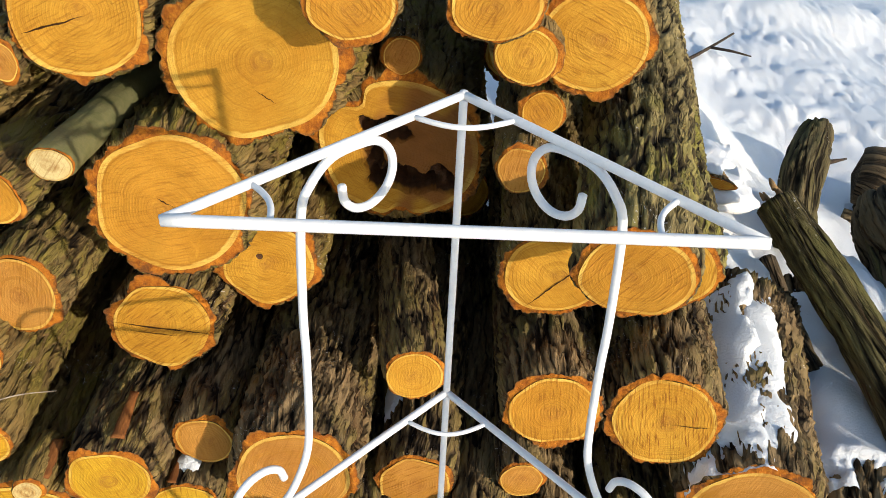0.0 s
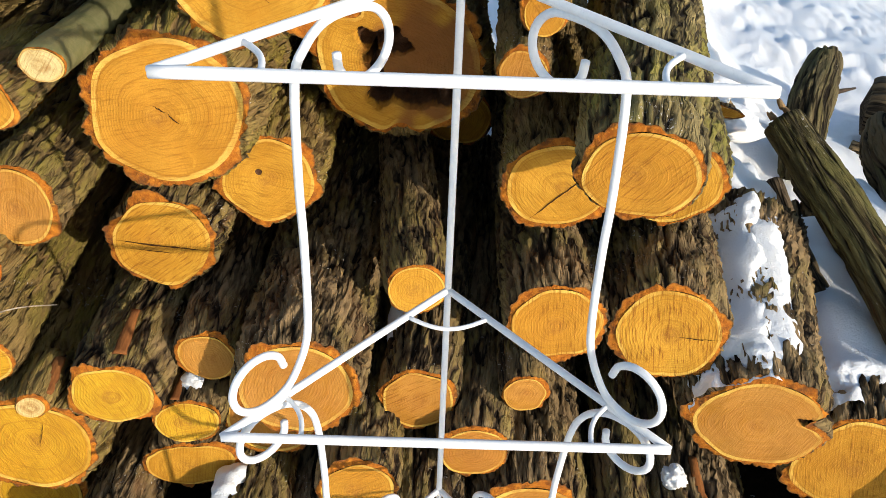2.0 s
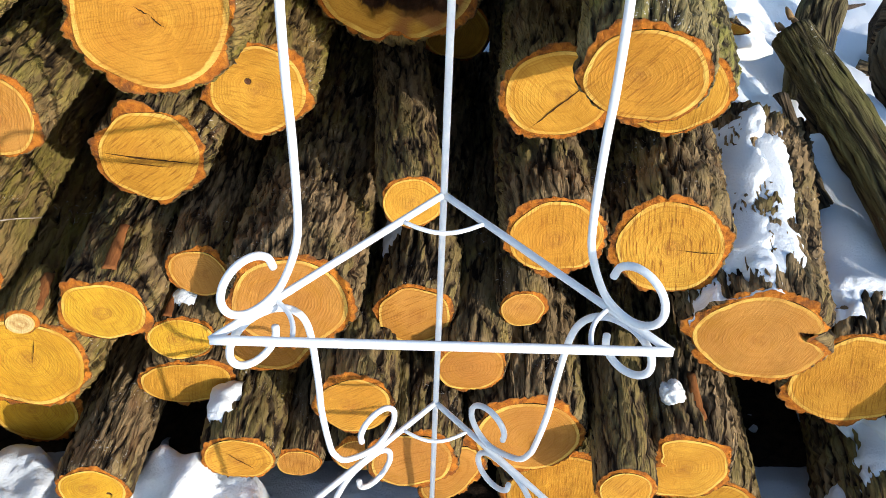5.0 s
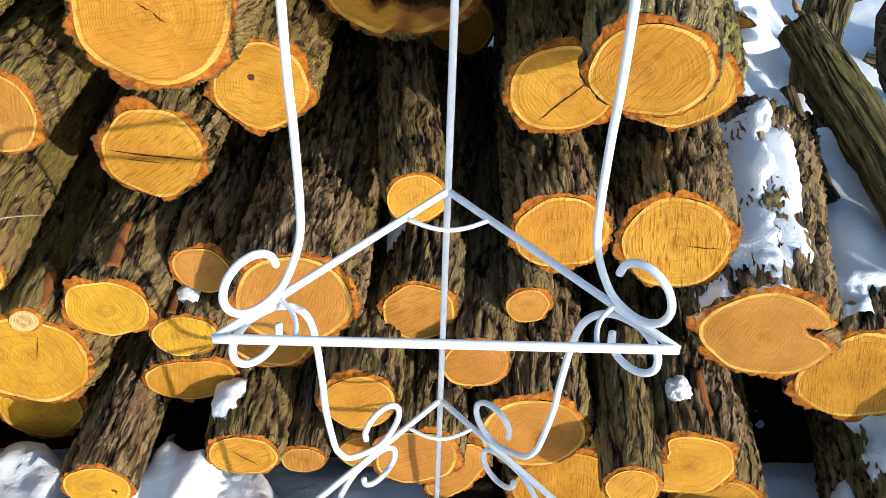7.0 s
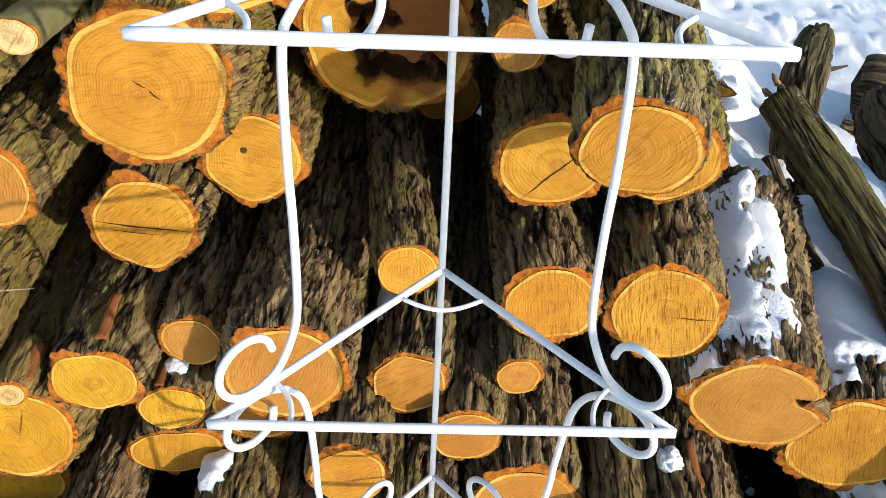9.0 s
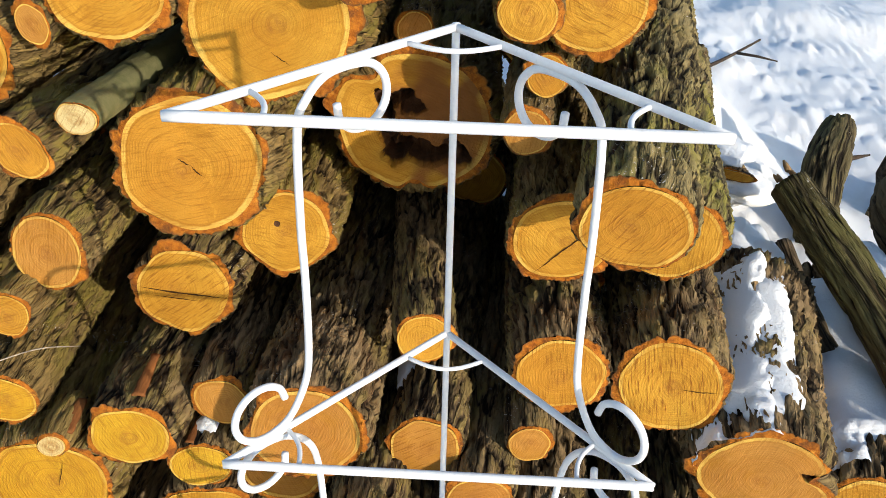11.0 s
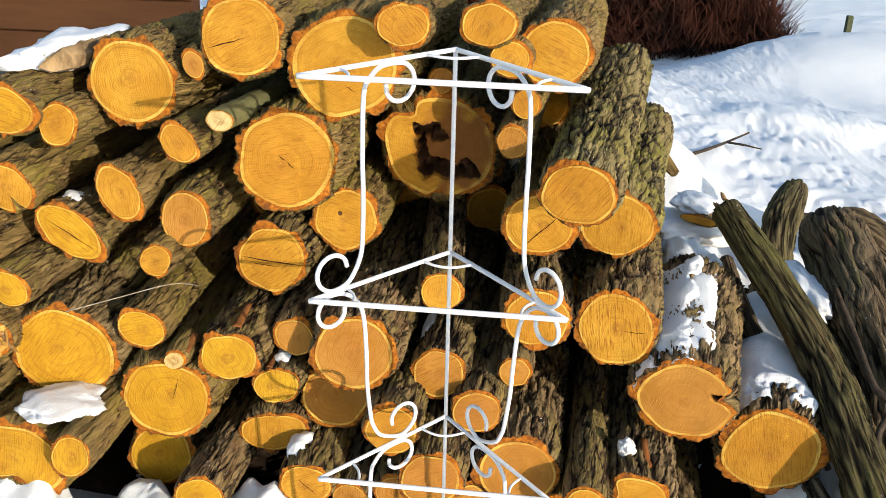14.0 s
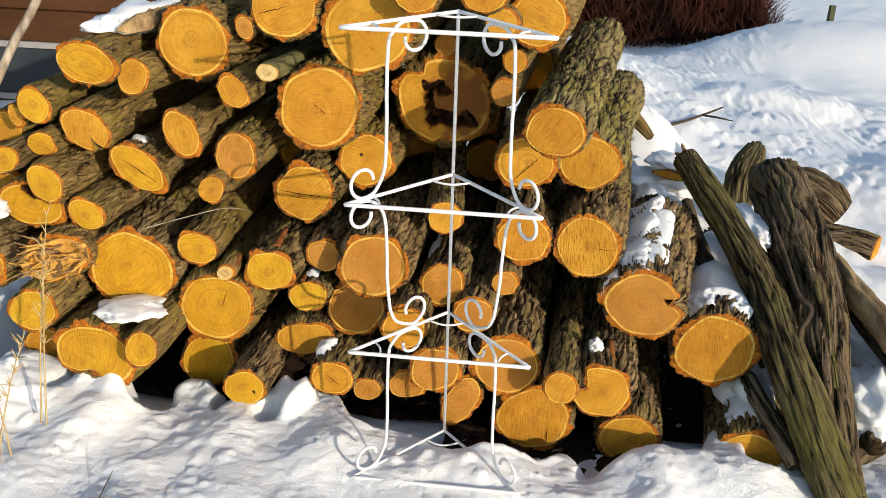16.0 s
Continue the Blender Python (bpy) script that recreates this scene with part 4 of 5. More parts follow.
# ---- splintered log ----
def build_broken_log():
    broken = log(-1.231, 1.03, 0.462, 0.119, 0.065, 20, -1.2, label="log with a torn and splintered end", wood=SPLIT)
    rs = np.random.RandomState(12)
    for i in range(120):
        px, pz = rs.uniform(-0.125, 0.125), rs.uniform(-0.07, 0.07)
        if (px / 0.125) ** 2 + ((pz - 0.25 * px) / 0.07) ** 2 > 1:
            continue
        ln, w = rs.uniform(0.03, 0.10), rs.uniform(0.004, 0.011)
        way = np.array([rs.uniform(-0.7, 0.5), -rs.uniform(0.15, 0.6), rs.uniform(-0.25, 0.35)])
        root = np.array([px, 0.006, pz])
        tip = root + way / np.linalg.norm(way) * ln
        p = smooth_path([root, root * 0.5 + tip * 0.5 + rs.uniform(-0.006, 0.006, 3), tip], 3)
        part("splinter", tube("splinter", p, np.linspace(w, 0.0008, len(p)), (SPLIT, DARKSPLIT)[i % 3 == 0], 5), broken, "pale torn splinter")


build_broken_log()


# ---- drying cracks on the sawn ends, dark ribbons painted as their shade ----
CRACK_SHADE = mat_plain("crack_shadow", (0.035, 0.016, 0.006), (0.06, 0.028, 0.010), 90.0, 0.95, 0.05)


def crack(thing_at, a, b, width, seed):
    """A dark ribbon laid on the cut end of the log whose end stands nearest to thing_at, from a to b (across, up); its
    colour paints the shade inside a drying crack.
    """
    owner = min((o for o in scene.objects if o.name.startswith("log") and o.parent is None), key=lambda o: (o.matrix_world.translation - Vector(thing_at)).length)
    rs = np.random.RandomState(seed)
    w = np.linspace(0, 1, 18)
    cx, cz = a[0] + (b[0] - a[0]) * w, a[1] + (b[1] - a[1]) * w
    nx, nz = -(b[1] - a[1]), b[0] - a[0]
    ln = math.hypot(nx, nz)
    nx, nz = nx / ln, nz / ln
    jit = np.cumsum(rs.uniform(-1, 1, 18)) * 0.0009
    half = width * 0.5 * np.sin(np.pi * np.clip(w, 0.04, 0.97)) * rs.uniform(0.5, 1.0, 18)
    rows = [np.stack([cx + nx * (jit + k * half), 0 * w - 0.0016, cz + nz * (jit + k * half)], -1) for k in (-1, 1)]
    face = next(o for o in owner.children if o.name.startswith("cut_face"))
    part("crack_shade_ribbon", mesh("crack_shade_ribbon", np.array(rows), strip(2, 18, closed=False), CRACK_SHADE, smooth=False), face, "dark ribbon painted as the shade in a drying crack")


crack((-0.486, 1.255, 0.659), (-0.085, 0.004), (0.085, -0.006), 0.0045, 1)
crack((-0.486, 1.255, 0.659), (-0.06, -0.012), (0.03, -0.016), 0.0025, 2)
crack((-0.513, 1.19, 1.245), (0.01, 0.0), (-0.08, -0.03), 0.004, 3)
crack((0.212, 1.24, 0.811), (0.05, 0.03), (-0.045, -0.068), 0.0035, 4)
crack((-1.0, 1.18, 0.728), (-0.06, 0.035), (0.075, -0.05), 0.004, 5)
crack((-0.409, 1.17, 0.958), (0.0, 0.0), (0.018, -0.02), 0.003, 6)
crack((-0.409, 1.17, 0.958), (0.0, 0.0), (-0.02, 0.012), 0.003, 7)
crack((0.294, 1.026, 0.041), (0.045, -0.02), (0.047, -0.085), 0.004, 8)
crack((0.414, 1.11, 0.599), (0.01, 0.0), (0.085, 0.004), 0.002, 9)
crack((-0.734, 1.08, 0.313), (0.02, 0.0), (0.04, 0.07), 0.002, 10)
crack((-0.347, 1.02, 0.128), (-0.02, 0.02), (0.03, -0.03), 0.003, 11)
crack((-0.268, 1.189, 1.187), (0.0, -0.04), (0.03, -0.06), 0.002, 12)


# ---- snow lying on the logs ----
def snow_on(owner, s0, s1, t0, t1, thick, seed, label="patch of snow lying on a log"):
    """Snow on a log's bark from s0 to s1 along it and t0 to t1 degrees round it (90 is the top)."""
    rw, tk, n = SHAPES[owner.name]
    rs = np.random.RandomState(seed)
    a, b = max(int((s1 - s0) / 0.006), 12), max(int(radians(t1 - t0) * rw.mean() / 0.005), 12)
    u, v = np.meshgrid(np.linspace(0, 1, a), np.linspace(0, 1, b), indexing="ij")
    th = np.radians(t0 + (t1 - t0) * v)
    rad = np.interp((th + np.pi / 2) % (2 * np.pi), np.linspace(0, 2 * np.pi, n, endpoint=False), rw)
    edge = np.minimum.reduce([u, 1 - u]) * (s1 - s0) / 0.06
    edge = np.minimum(edge, np.minimum(v, 1 - v) * radians(t1 - t0) * rw.mean() / 0.02)
    su, sv = u * (s1 - s0), v * radians(t1 - t0) * rw.mean()
    soft = tile(COARSE, su * 1.1 + seed * 0.17, sv * 2.2 + seed * 0.21)
    ragged = 0.75 * tile(COARSE, su * 1.3 + seed * 0.3, sv * 3.6) + 0.3 * tile(LUMPS, su * 0.9 + seed * 0.1, sv * 2.3) + 0.22 * tile(FINE, su * 0.3, sv * 0.9 + seed * 0.1) + 0.16 * tile(GRIT, su * 0.7 + seed * 0.2, sv * 1.8)
    h = np.clip(edge * 0.8 + 0.36 * ragged * np.clip(2.0 - edge, 0, 1) - 0.1, 0, 1.0) ** 0.8 * (0.95 + 0.12 * soft) + 0.02 * ragged
    r = rad + tk * 0.62 + (tk * 0.5 + thick) * (1.2 * h - 0.2)
    p = np.stack([r * np.cos(th), s0 + (s1 - s0) * u, r * np.sin(th)], -1)
    ob = new("snow_patch", mesh("snow_patch", p, strip(a, b, closed=False)[:, ::-1], SNOW))
    ob.matrix_world = owner.matrix_world
    return tagged(ob, label, "snow", "snow on the logs")


snow_on(LOG_49, 0.0, 0.56, 86, 178, 0.015, 1, "thick snow along the bark of a log")
snow_on(LOG_49, 0.02, 0.5, 64, 112, 0.0035, 14, "frosty crust of snow in the furrows of a log")
snow_on(LOG_50, 0.03, 0.75, 50, 165, 0.022, 3, "thick snow along the bark of a log")
snow_on(LOG_51, 0.02, 0.34, 55, 135, 0.018, 4)
snow_on(LOG_20, 0.03, 0.10, 70, 118, 0.004, 6)
snow_on(LOG_33, 0.10, 0.36, 120, 165, 0.008, 8)
snow_on(LOG_28, 0.03, 0.12, 65, 115, 0.015, 9)
snow_on(LOG_61, 0.02, 0.15, 92, 150, 0.016, 10)


def snow_lump(x, y, z, r, flat, seed, label):
    bm = bmesh.new()
    bmesh.ops.create_icosphere(bm, subdivisions=4, radius=1.0)
    for v in bm.verts:
        d = v.co.normalized()
        k = 1 + 0.3 * noise.noise(d * 1.7 + Vector((seed, 0, 0))) + 0.2 * noise.noise(d * 4 + Vector((0, seed, 0))) + 0.09 * noise.noise(d * 11 + Vector((0, seed, 0)))
        v.co = Vector((d.x * r[0], d.y * r[1], d.z * r[2] * (1.0 if d.z > 0 else flat))) * k
    me = bpy.data.meshes.new("snow_lump")
    bm.to_mesh(me)
    bm.free()
    me.polygons.foreach_set("use_smooth", [True] * len(me.polygons))
    me.materials.append(SNOW)
    ob = new("snow_lump", me)
    ob.location = (x, y, z)
    return tagged(ob, label, "snow", "snow on the logs")


snow_lump(0.466, 1.06, 0.300, (0.022, 0.022, 0.024), 0.8, 1, "small ball of snow caught between logs")
snow_lump(-1.075, 1.50, 1.150, (0.095, 0.30, 0.050), 0.8, 12, "thick cap of snow on the top of the stack")
snow_lump(-1.50, 1.10, 0.575, (0.09, 0.09, 0.05), 0.4, 2, "lump of snow on the end of the stack")
snow_lump(-0.985, 1.02, 0.318, (0.105, 0.09, 0.020), 0.9, 8, "slab of snow wedged between logs")
snow_lump(0.690, 1.66, 0.530, (0.10, 0.24, 0.085), 0.9, 9, "snow heaped behind the end of a log")
snow_lump(0.80, 2.36, 0.440, (0.17, 0.15, 0.060), 0.9, 16, "snow under a flat sawn piece")
snow_lump(0.82, 2.40, 0.535, (0.085, 0.12, 0.026), 0.9, 11, "snow lying on a flat sawn piece")
snow_lump(1.31, 1.10, 0.165, (0.09, 0.15, 0.11), 0.9, 10, "snow drift among the branches")
snow_lump(1.42, 1.35, 0.16, (0.16, 0.22, 0.12), 0.6, 3, "snow drift among the branches")
snow_lump(1.00, 1.62, 0.525, (0.060, 0.20, 0.045), 0.8, 4, "snow lying on a fallen trunk")
snow_lump(0.98, 1.42, 0.10, (0.10, 0.35, 0.14), 0.6, 5, "snow drift among the branches")


# ---- fallen branches beside the stack ----
def branch(name, pts, radii, label, bark, rough, seed, sides=40, steps=14, category="branch"):
    p = smooth_path(pts, steps)
    r = np.interp(np.linspace(0, 1, len(p)), np.linspace(0, 1, len(radii)), radii)
    root = new(name)
    root.location = tuple(np.asarray(pts[-1], float))
    part("trunk", tube("trunk", p - np.asarray(pts[-1], float), r, bark, sides, rough, seed), root)
    return tagged(root, label, category, "fallen branches")


leaning = branch("leaning_branch", [(0.770, 1.70, 0.735), (0.953, 1.32, 0.497), (1.025, 1.03, 0.316), (1.18, 0.79, -0.02)], (0.041, 0.052, 0.058, 0.066),
                 "mossy greenish branch leaning beside the log stack", BARK_GREEN, 0.007, 3, 64, 36)
_rs = np.random.RandomState(3)
for k in range(9):
    # torn wood at the broken tip
    o = np.array([-0.41, 0.91, 0.755]) + np.array([_rs.uniform(-0.03, 0.03), _rs.uniform(-0.01, 0.01), _rs.uniform(-0.028, 0.03)])
    e = np.array([-0.012, 0.026, 0.016]) * _rs.uniform(0.3, 1.2) + _rs.uniform(-0.006, 0.006, 3)
    part("splinter", tube("splinter", np.array([o, o + e * 0.6, o + e]), (0.006, 0.0045, 0.001), DARKSPLIT, 7, 0.002, k), leaning, "pale broken wood at the tip")
limb = branch("fallen_limb", [(1.152, 1.90, 0.640), (1.140, 1.82, 0.612), (1.145, 1.5, 0.505), (1.147, 1.22, 0.385), (1.145, 1.0, 0.215), (1.20, 0.86, -0.02)],
              (0.070, 0.098, 0.090, 0.072, 0.060, 0.055), "thick dark weathered limb with deep long furrows", BARK_OLD, 0.011, 5, 110, 40)
for k in range(9):
    # long raised fibres of old bark along the limb
    turn = radians(-30 + k * 30)
    line = smooth_path([(1.142, 1.86, 0.625), (1.145, 1.5, 0.505), (1.147, 1.22, 0.385), (1.145, 1.0, 0.215)], 16)
    w = np.linspace(0, 1, len(line))
    rad = np.interp(w, (0, 0.33, 0.66, 1), (0.088, 0.094, 0.078, 0.060)) + 0.004 * np.sin(w * 17 + k)
    ang = turn + 0.35 * np.sin(w * 3.0 + k * 1.7)
    off = np.stack([np.cos(ang) * rad, -0.45 * np.sin(ang) * rad, 0.89 * np.sin(ang) * rad], -1)
    part("bark_ridge", tube("bark_ridge", line + off - np.array([1.20, 0.86, -0.02]), 0.010 + 0.005 * np.sin(w * 9 + 2 * k) * np.sin(np.pi * w), (BARK_OLD, BARK_GREEN)[k % 3 == 1], 12, 0.005, k + 30), limb)
branch("fallen_limb", [(1.215, 1.80, 0.545), (1.21, 1.55, 0.455), (1.19, 1.26, 0.335), (1.17, 1.02, 0.19)], (0.034, 0.046, 0.045, 0.034),
       "dark weathered limb lying along a thicker one", BARK_OLD, 0.008, 8, 64, 36)
stub = branch("broken_stub", [(1.232, 2.58, 0.575), (1.215, 2.54, 0.545), (1.150, 2.41, 0.445), (1.145, 2.32, 0.26)], (0.036, 0.050, 0.060, 0.062), "upright broken branch stub with mossy bark", BARK_GREEN, 0.010, 7, 48, 16)
part("side_twig", tube("side_twig", np.array([(1.20, 2.50, 0.46), (1.27, 2.51, 0.475), (1.33, 2.52, 0.485)]) - np.array([1.145, 2.32, 0.26]), (0.012, 0.009, 0.003), TWIG, 8), stub)
branch("curved_stick", [(1.010, 1.40, 0.635), (1.040, 1.28, 0.548), (1.055, 1.15, 0.480), (1.083, 1.10, 0.455), (1.052, 1.06, 0.405), (1.043, 1.03, 0.35)], (0.005, 0.008, 0.008, 0.008, 0.007, 0.005),
       "thin curved stick caught between two trunks", TWIG, 0.001, 4, 12, 8, "stick")
branch("bark_log", [(1.45, 2.64, 0.37), (1.49, 2.62, 0.37), (1.57, 2.58, 0.33), (1.63, 2.56, 0.28)], (0.075, 0.105, 0.105, 0.085), "furrowed log lying behind the thick trunk", BARK_OLD, 0.014, 9, 64, 20)
branch("split_branch", [(1.275, 1.55, 0.455), (1.311, 1.3, 0.408), (1.39, 1.05, 0.335)], (0.022, 0.038, 0.042), "split branch with weathered bare wood", WEATHERED, 0.008, 11, 32, 16)
branch("split_branch", [(1.30, 1.62, 0.40), (1.335, 1.32, 0.355), (1.42, 1.05, 0.27)], (0.03, 0.045, 0.045), "dark branch under a pale split one", BARK_OLD, 0.006, 13, 40, 16)
branch("thin_branch", [(0.945, 1.12, 0.205), (0.985, 1.02, 0.150), (1.06, 0.88, 0.06)], (0.018, 0.026, 0.03), "thin snowy branch beside a sunken log", BARK_OLD, 0.006, 14, 32, 16)
branch("thin_branch", [(0.985, 1.95, 0.46), (0.995, 1.65, 0.46), (1.02, 1.30, 0.42)], (0.04, 0.05, 0.045), "dark snowy branch behind the leaning one", BARK_OLD, 0.006, 22, 36, 14)
branch("thin_branch", [(0.80, 1.75, 0.55), (0.86, 1.5, 0.42), (0.95, 1.30, 0.33)], (0.022, 0.026, 0.022), "short branch piece behind the leaning branch", BARK_OLD, 0.006, 15, 32, 14)
branch("thin_branch", [(0.86, 1.48, 0.36), (0.94, 1.30, 0.31), (1.00, 1.16, 0.22)], (0.008, 0.009, 0.007), "thin twig lying in the snow", TWIG, 0.001, 16, 10, 8)
branch("thin_branch", [(1.46, 1.17, 0.045), (1.33, 1.05, 0.04), (1.20, 0.92, 0.06)], (0.036, 0.033, 0.03), "bark-covered branch at the foot of the trunks", BARK_OLD, 0.005, 17, 36, 14)
branch("thin_branch", [(1.28, 0.95, 0.10), (1.40, 1.12, 0.15), (1.55, 1.35, 0.20)], (0.030, 0.036, 0.04), "dark branch with snow on top", BARK_OLD, 0.006, 18, 32, 14)
branch("thin_branch", [(1.42, 1.55, 0.30), (1.52, 1.30, 0.22), (1.60, 1.15, 0.15)], (0.018, 0.02, 0.018), "dark branch beside the snow drift", BARK_OLD, 0.004, 19, 24, 12)
snow_lump(1.40, 1.12, 0.165, (0.13, 0.17, 0.075), 0.5, 7, "snow lying on a dark branch")


# ---- twigs, straws and flakes ----
def stalk(name, pts, r0, r1, mat, label, category, group=""):
    p = smooth_path(pts, 6)
    root = new(name)
    root.location = tuple(np.asarray(pts[0], float))
    part("stem", tube("stem", p - np.asarray(pts[0], float), np.linspace(r0, r1, len(p)), mat, 7), root)
    return tagged(root, label, category, group)


twig = stalk("fallen_twig", [(0.985, 3.5, 0.442), (1.10, 3.62, 0.448), (1.22, 3.75, 0.461), (1.358, 3.9, 0.481)], 0.010, 0.005, TWIG, "dark forked twig lying on the snow", "twig")
part("side_shoot", tube("side_shoot", np.array([(1.21, 3.74, 0.46), (1.30, 3.70, 0.458), (1.371, 3.65, 0.454)]) - np.array([0.985, 3.5, 0.442]), (0.007, 0.006, 0.003), TWIG, 7), twig)
stalk("grass_stem", [(-0.92, 0.985, 0.598), (-0.774, 0.99, 0.648), (-0.67, 1.04, 0.667), (-0.61, 1.08, 0.650)], 0.0016, 0.001, PALEPOLE, "long pale grass stem lying over logs", "straw")
stalk("grass_stem", [(-0.877, 0.47, -0.02), (-0.855, 0.51, 0.035), (-0.831, 0.52, 0.085)], 0.0022, 0.001, TWIG, "dark dry stem poking out of the snow", "straw")
stalk("grass_stem", [(-0.62, 0.44, 0.03), (-0.55, 0.45, 0.05), (-0.47, 0.45, 0.035)], 0.002, 0.001, TWIG, "dark dry stem poking out of the snow", "straw")


def build_weed(x, y, z, h, lean, seed, label):
    rs = np.random.RandomState(seed)
    root = new("dry_weed")
    root.location = (x, y, z)
    p = smooth_path([(0, 0, 0), (lean * 0.25, 0.01, h * 0.35), (lean * 0.6, 0.02, h * 0.7), (lean, 0.02, h)], 8)
    part("stem", tube("stem", p, np.linspace(0.0028, 0.0010, len(p)), STRAW, 6), root)
    for i in range(30):
        k = rs.randint(len(p) // 2, len(p))
        d = rs.uniform(-1, 1, 3) * np.array([0.028, 0.02, 0.02]) + np.array([0, 0, 0.022])
        q = smooth_path([p[k], p[k] + d * 0.6, p[k] + d], 3)
        part("dry_leaf", tube("dry_leaf", q, np.linspace(0.0018, 0.0006, len(q)), STRAW, 5), root)
    tagged(root, label, "weed", "dry weeds")


build_weed(-1.17, 0.75, 0.05, 0.66, 0.10, 1, "dry straw-coloured weed in front of the logs")
build_weed(-1.14, 0.73, 0.06, 0.50, 0.05, 2, "dry straw-coloured weed in front of the logs")
build_weed(-1.22, 0.60, 0.0, 0.42, 0.13, 3, "bent dry weed standing in the snow")
build_weed(-1.19, 0.62, 0.02, 0.27, -0.05, 4, "bent dry weed standing in the snow")


def flake(x, y, z, w, h, turn, seed):
    """A peeled strip of bark."""
    rs = np.random.RandomState(seed)
    u, v = np.meshgrid(np.linspace(-1, 1, 7), np.linspace(0, 1, 12), indexing="ij")
    edge = 1 - 0.4 * v + 0.2 * np.interp(v, np.linspace(0, 1, 8), rs.uniform(-1, 1, 8))
    out = []
    for side in (0.0, 1.0):
        out.append(np.stack([u * w * edge, side * 0.004 + 0.25 * w * u * u + 0.02 * v, v * h], -1))
    q = strip(7, 12, closed=False)
    rim = [(i * 12, (i + 1) * 12) for i in range(6)] + [(72 + j, 73 + j) for j in range(11)] + [((i + 1) * 12 + 11, i * 12 + 11) for i in range(6)] + [(j + 1, j) for j in range(11)]
    faces = list(q) + [f[::-1] + 84 for f in q] + [np.array([a, b, b + 84, a + 84]) for a, b in rim]
    ob = new("bark_flake", mesh("bark_flake", np.concatenate([o.reshape(-1, 3) for o in out]), faces, DRYBARK))
    ob.matrix_world = pose(x, y, z, -68, turn, 0)
    tagged(ob, "peeled rusty strip of inner bark on a log", "bark flake", "peeled bark")


flake(0.514, 1.015, 0.280, 0.015, 0.10, 8, 1)
flake(-0.532, 1.09, 0.540, 0.013, 0.10, 4, 2)
flake(-0.455, 1.10, 0.425, 0.007, 0.06, 6, 4)
flake(-0.66, 1.05, 0.480, 0.014, 0.08, 5, 5)


def split_piece():
    """A split billet lying on top of the stack."""
    bm = bmesh.new()
    rs = random.Random(4)
    rows = []
    for k in range(30):
        yy = k * 0.019
        ring = []
        for i, (px, pz) in enumerate(((-0.042, -0.022), (0.0, -0.03), (0.045, -0.02), (0.05, 0.01), (0.034, 0.034), (0.002, 0.018), (-0.026, 0.0))):
            ring.append(bm.verts.new((px + rs.uniform(-0.006, 0.006), yy + rs.uniform(-0.016, 0.016) * (k == 0), pz + rs.uniform(-0.006, 0.006))))
        rows.append(ring)
    for a, b in zip(rows, rows[1:]):
        for i in range(7):
            bm.faces.new((a[i], a[(i + 1) % 7], b[(i + 1) % 7], b[i]))
    bm.faces.new(rows[0][::-1])
    bm.faces.new(rows[-1])
    bmesh.ops.recalc_face_normals(bm, faces=bm.faces)
    bmesh.ops.bevel(bm, geom=[e for e in bm.edges], offset=0.0025, segments=1, affect="EDGES")
    me = bpy.data.meshes.new("split_billet")
    bm.to_mesh(me)
    bm.free()
    me.materials.append(WEATHERED)
    ob = new("split_billet", me)
    ob.matrix_world = pose(-0.985, 1.2, 1.172, 0, 0, -2)
    tagged(ob, "split billet with rough torn wood on the stack", "firewood")


split_piece()

slab = branch("bark_slab", [(0.56, 2.74, 0.62), (0.64, 2.77, 0.65), (0.71, 2.74, 0.63), (0.78, 2.66, 0.57)], (0.03, 0.045, 0.03, 0.012), "dark bark slab half sunk in snow", BARK, 0.006, 20, 32, 8)
snow_clod = branch("dark_clod", [(2.45, 6.62, 0.17), (2.47, 6.64, 0.18), (2.49, 6.65, 0.17)], (0.01, 0.02, 0.008), "small dark clod on the smooth snow", TWIG, 0.001, 21, 10, 4, "clod")


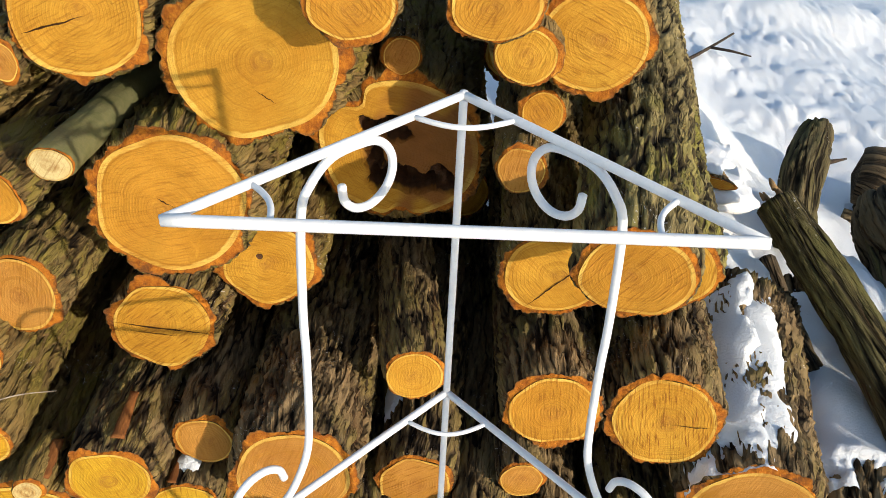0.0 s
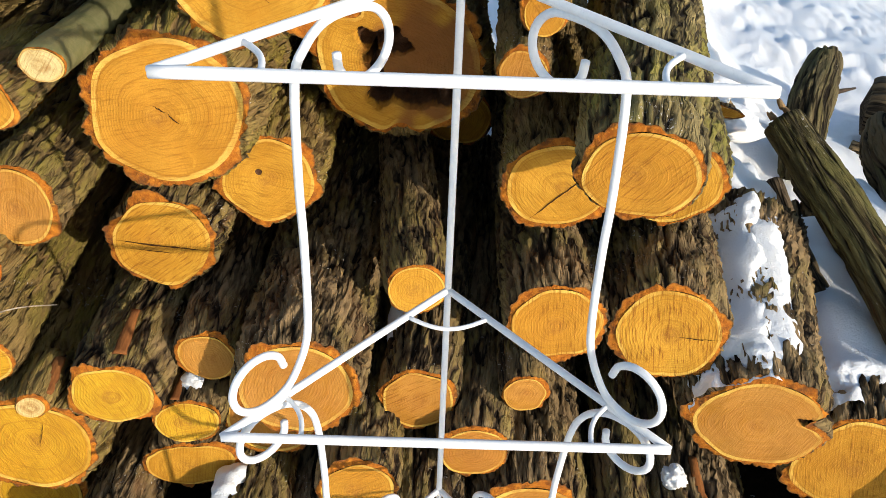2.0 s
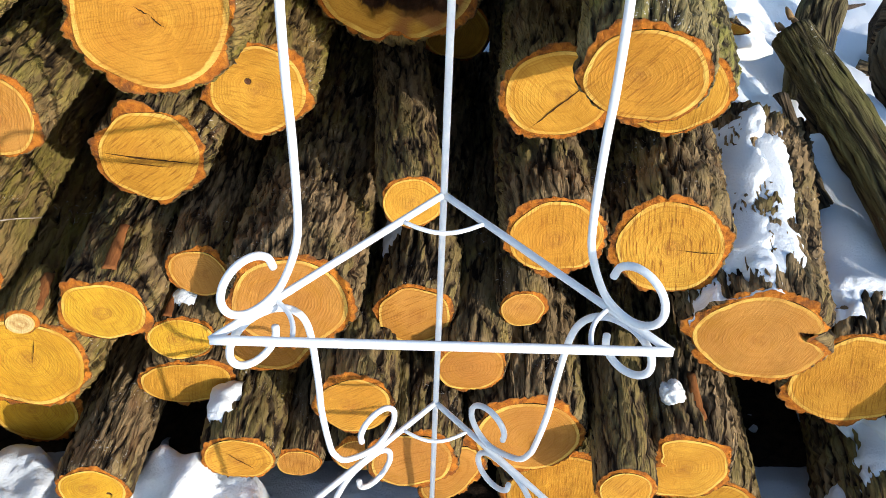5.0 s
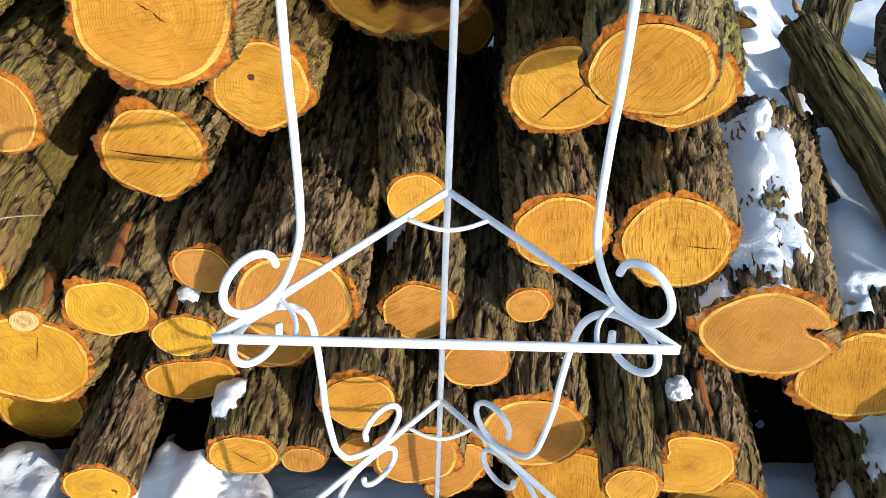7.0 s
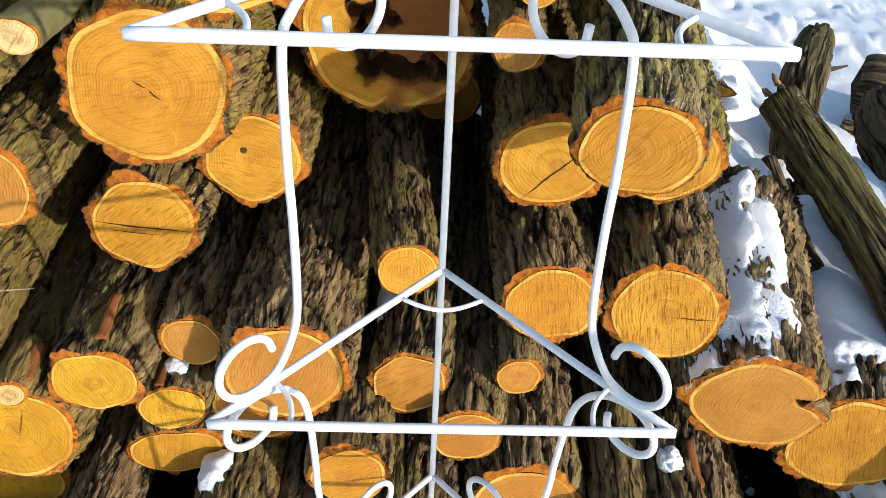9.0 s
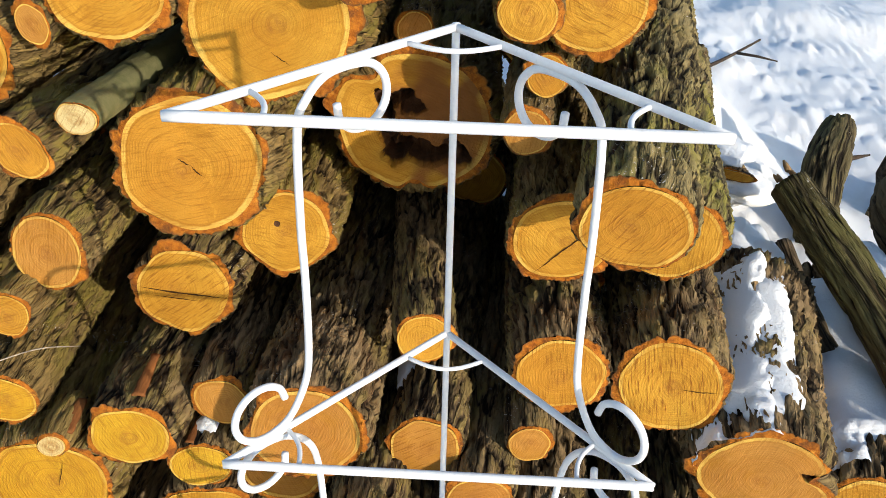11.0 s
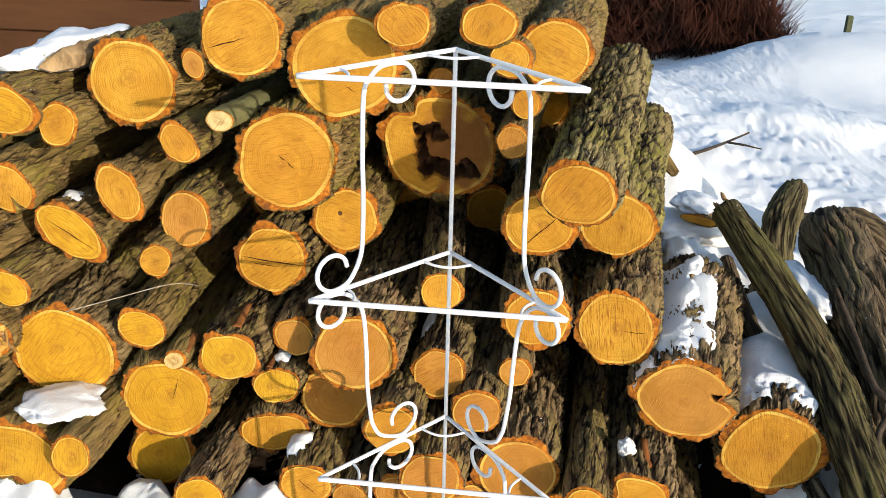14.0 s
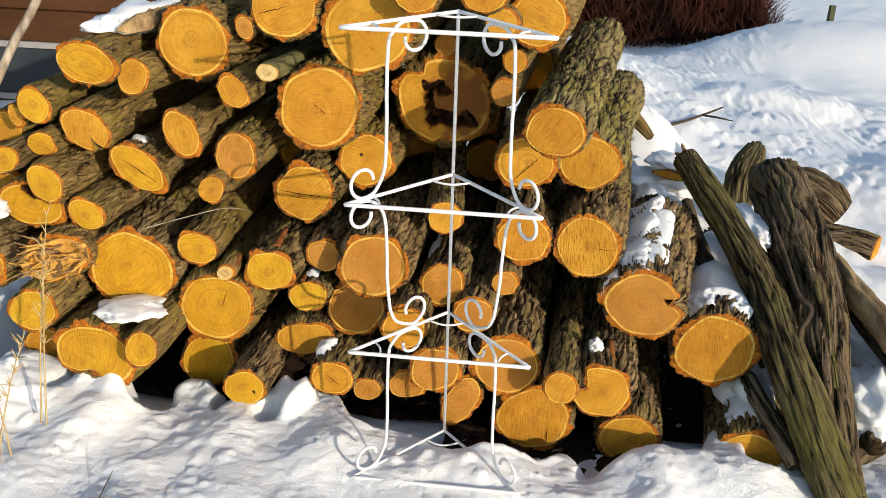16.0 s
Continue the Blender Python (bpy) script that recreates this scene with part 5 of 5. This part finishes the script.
# ---- far things ----
def build_hedge():
    rs = np.random.RandomState(8)
    verts, faces = [], []
    for i in range(30000):
        x, y = rs.uniform(-2.5, 3.0), rs.uniform(9.3, 11.2)
        top = (1.15 + 0.12 * math.sin(x * 3.1) * math.sin(x * 1.3 + 1)) * math.sqrt(max(1 - (max(x - 2.0, 0) / 1.05) ** 2, 0.02))
        z0 = 0.03 + top * rs.uniform(0, 1.0) ** 1.3
        d = np.array([rs.normal(0, 0.8), rs.normal(0, 0.6), rs.normal(0.75, 0.6)])
        d /= np.linalg.norm(d)
        a = np.array([x, y, z0])
        b = a + d * rs.uniform(0.12, 0.5)
        w = rs.uniform(0.005, 0.014)
        k = len(verts)
        for c in range(3):
            o = np.array([math.cos(c * 2.094), math.sin(c * 2.094), 0]) * w
            verts += [a + o, b + o * 0.25]
        faces += [np.array([k + 2 * c, k + 2 * ((c + 1) % 3), k + 2 * ((c + 1) % 3) + 1, k + 2 * c + 1]) for c in range(3)]
    ob = new("hedge", mesh("hedge", np.array(verts), faces, HEDGE, smooth=False))
    tagged(ob, "dense leafless reddish-brown hedge beyond the snow", "hedge", kind="stuff")


build_hedge()


def block(name, x0, x1, y0, y1, z0, z1, mat, bevel=0.004):
    bm = bmesh.new()
    bmesh.ops.create_cube(bm, size=1.0)
    for v in bm.verts:
        v.co = Vector(((x0, x1)[v.co.x > 0], (y0, y1)[v.co.y > 0], (z0, z1)[v.co.z > 0]))
    bmesh.ops.bevel(bm, geom=list(bm.edges), offset=bevel, segments=2, affect="EDGES")
    me = bpy.data.meshes.new(name)
    bm.to_mesh(me)
    bm.free()
    me.materials.append(mat)
    return me


def build_shed():
    shed = new("shed")
    shed.location = (-4.2, 4.2, 0)
    part("wall", block("wall", -3.0, 2.35, 0.03, 0.15, -0.2, 1.9, BOARD), shed)
    for k in range(6):
        z = 0.60 + k * 0.21
        part("board", block("board", -3.0, 2.35, 0.0, 0.03, z, z + 0.2, BOARD), shed, "brown stained board")
    part("trim", block("trim", -3.0, 2.36, -0.02, 0.03, 0.555, 0.595, GREYTRIM), shed, "grey edge strip")
    part("lower_panel", block("lower_panel", -3.0, 2.35, 0.0, 0.03, 0.245, 0.55, DARKBOARD), shed, "dark blue-black panel")
    part("trim", block("trim", -3.0, 2.36, -0.02, 0.03, 0.20, 0.24, GREYTRIM), shed, "grey edge strip")
    tagged(shed, "low shed with brown boards and dark lower panel", "shed")


build_shed()
post = new("fence_post", block("fence_post", -0.032, 0.032, -0.032, 0.032, 0.0, 0.45, GREENPOST, 0.008))
post.location = (3.50, 9.0, 0.22)
tagged(post, "short greenish post standing behind the snow mound", "post")
stalk("leaning_pole", [(-2.05, 1.2, -0.05), (-1.687, 1.6, 0.915), (-1.597, 1.75, 1.16), (-1.40, 2.05, 1.72)], 0.017, 0.015, PALEPOLE, "pale weathered pole leaning beside the stack", "pole")
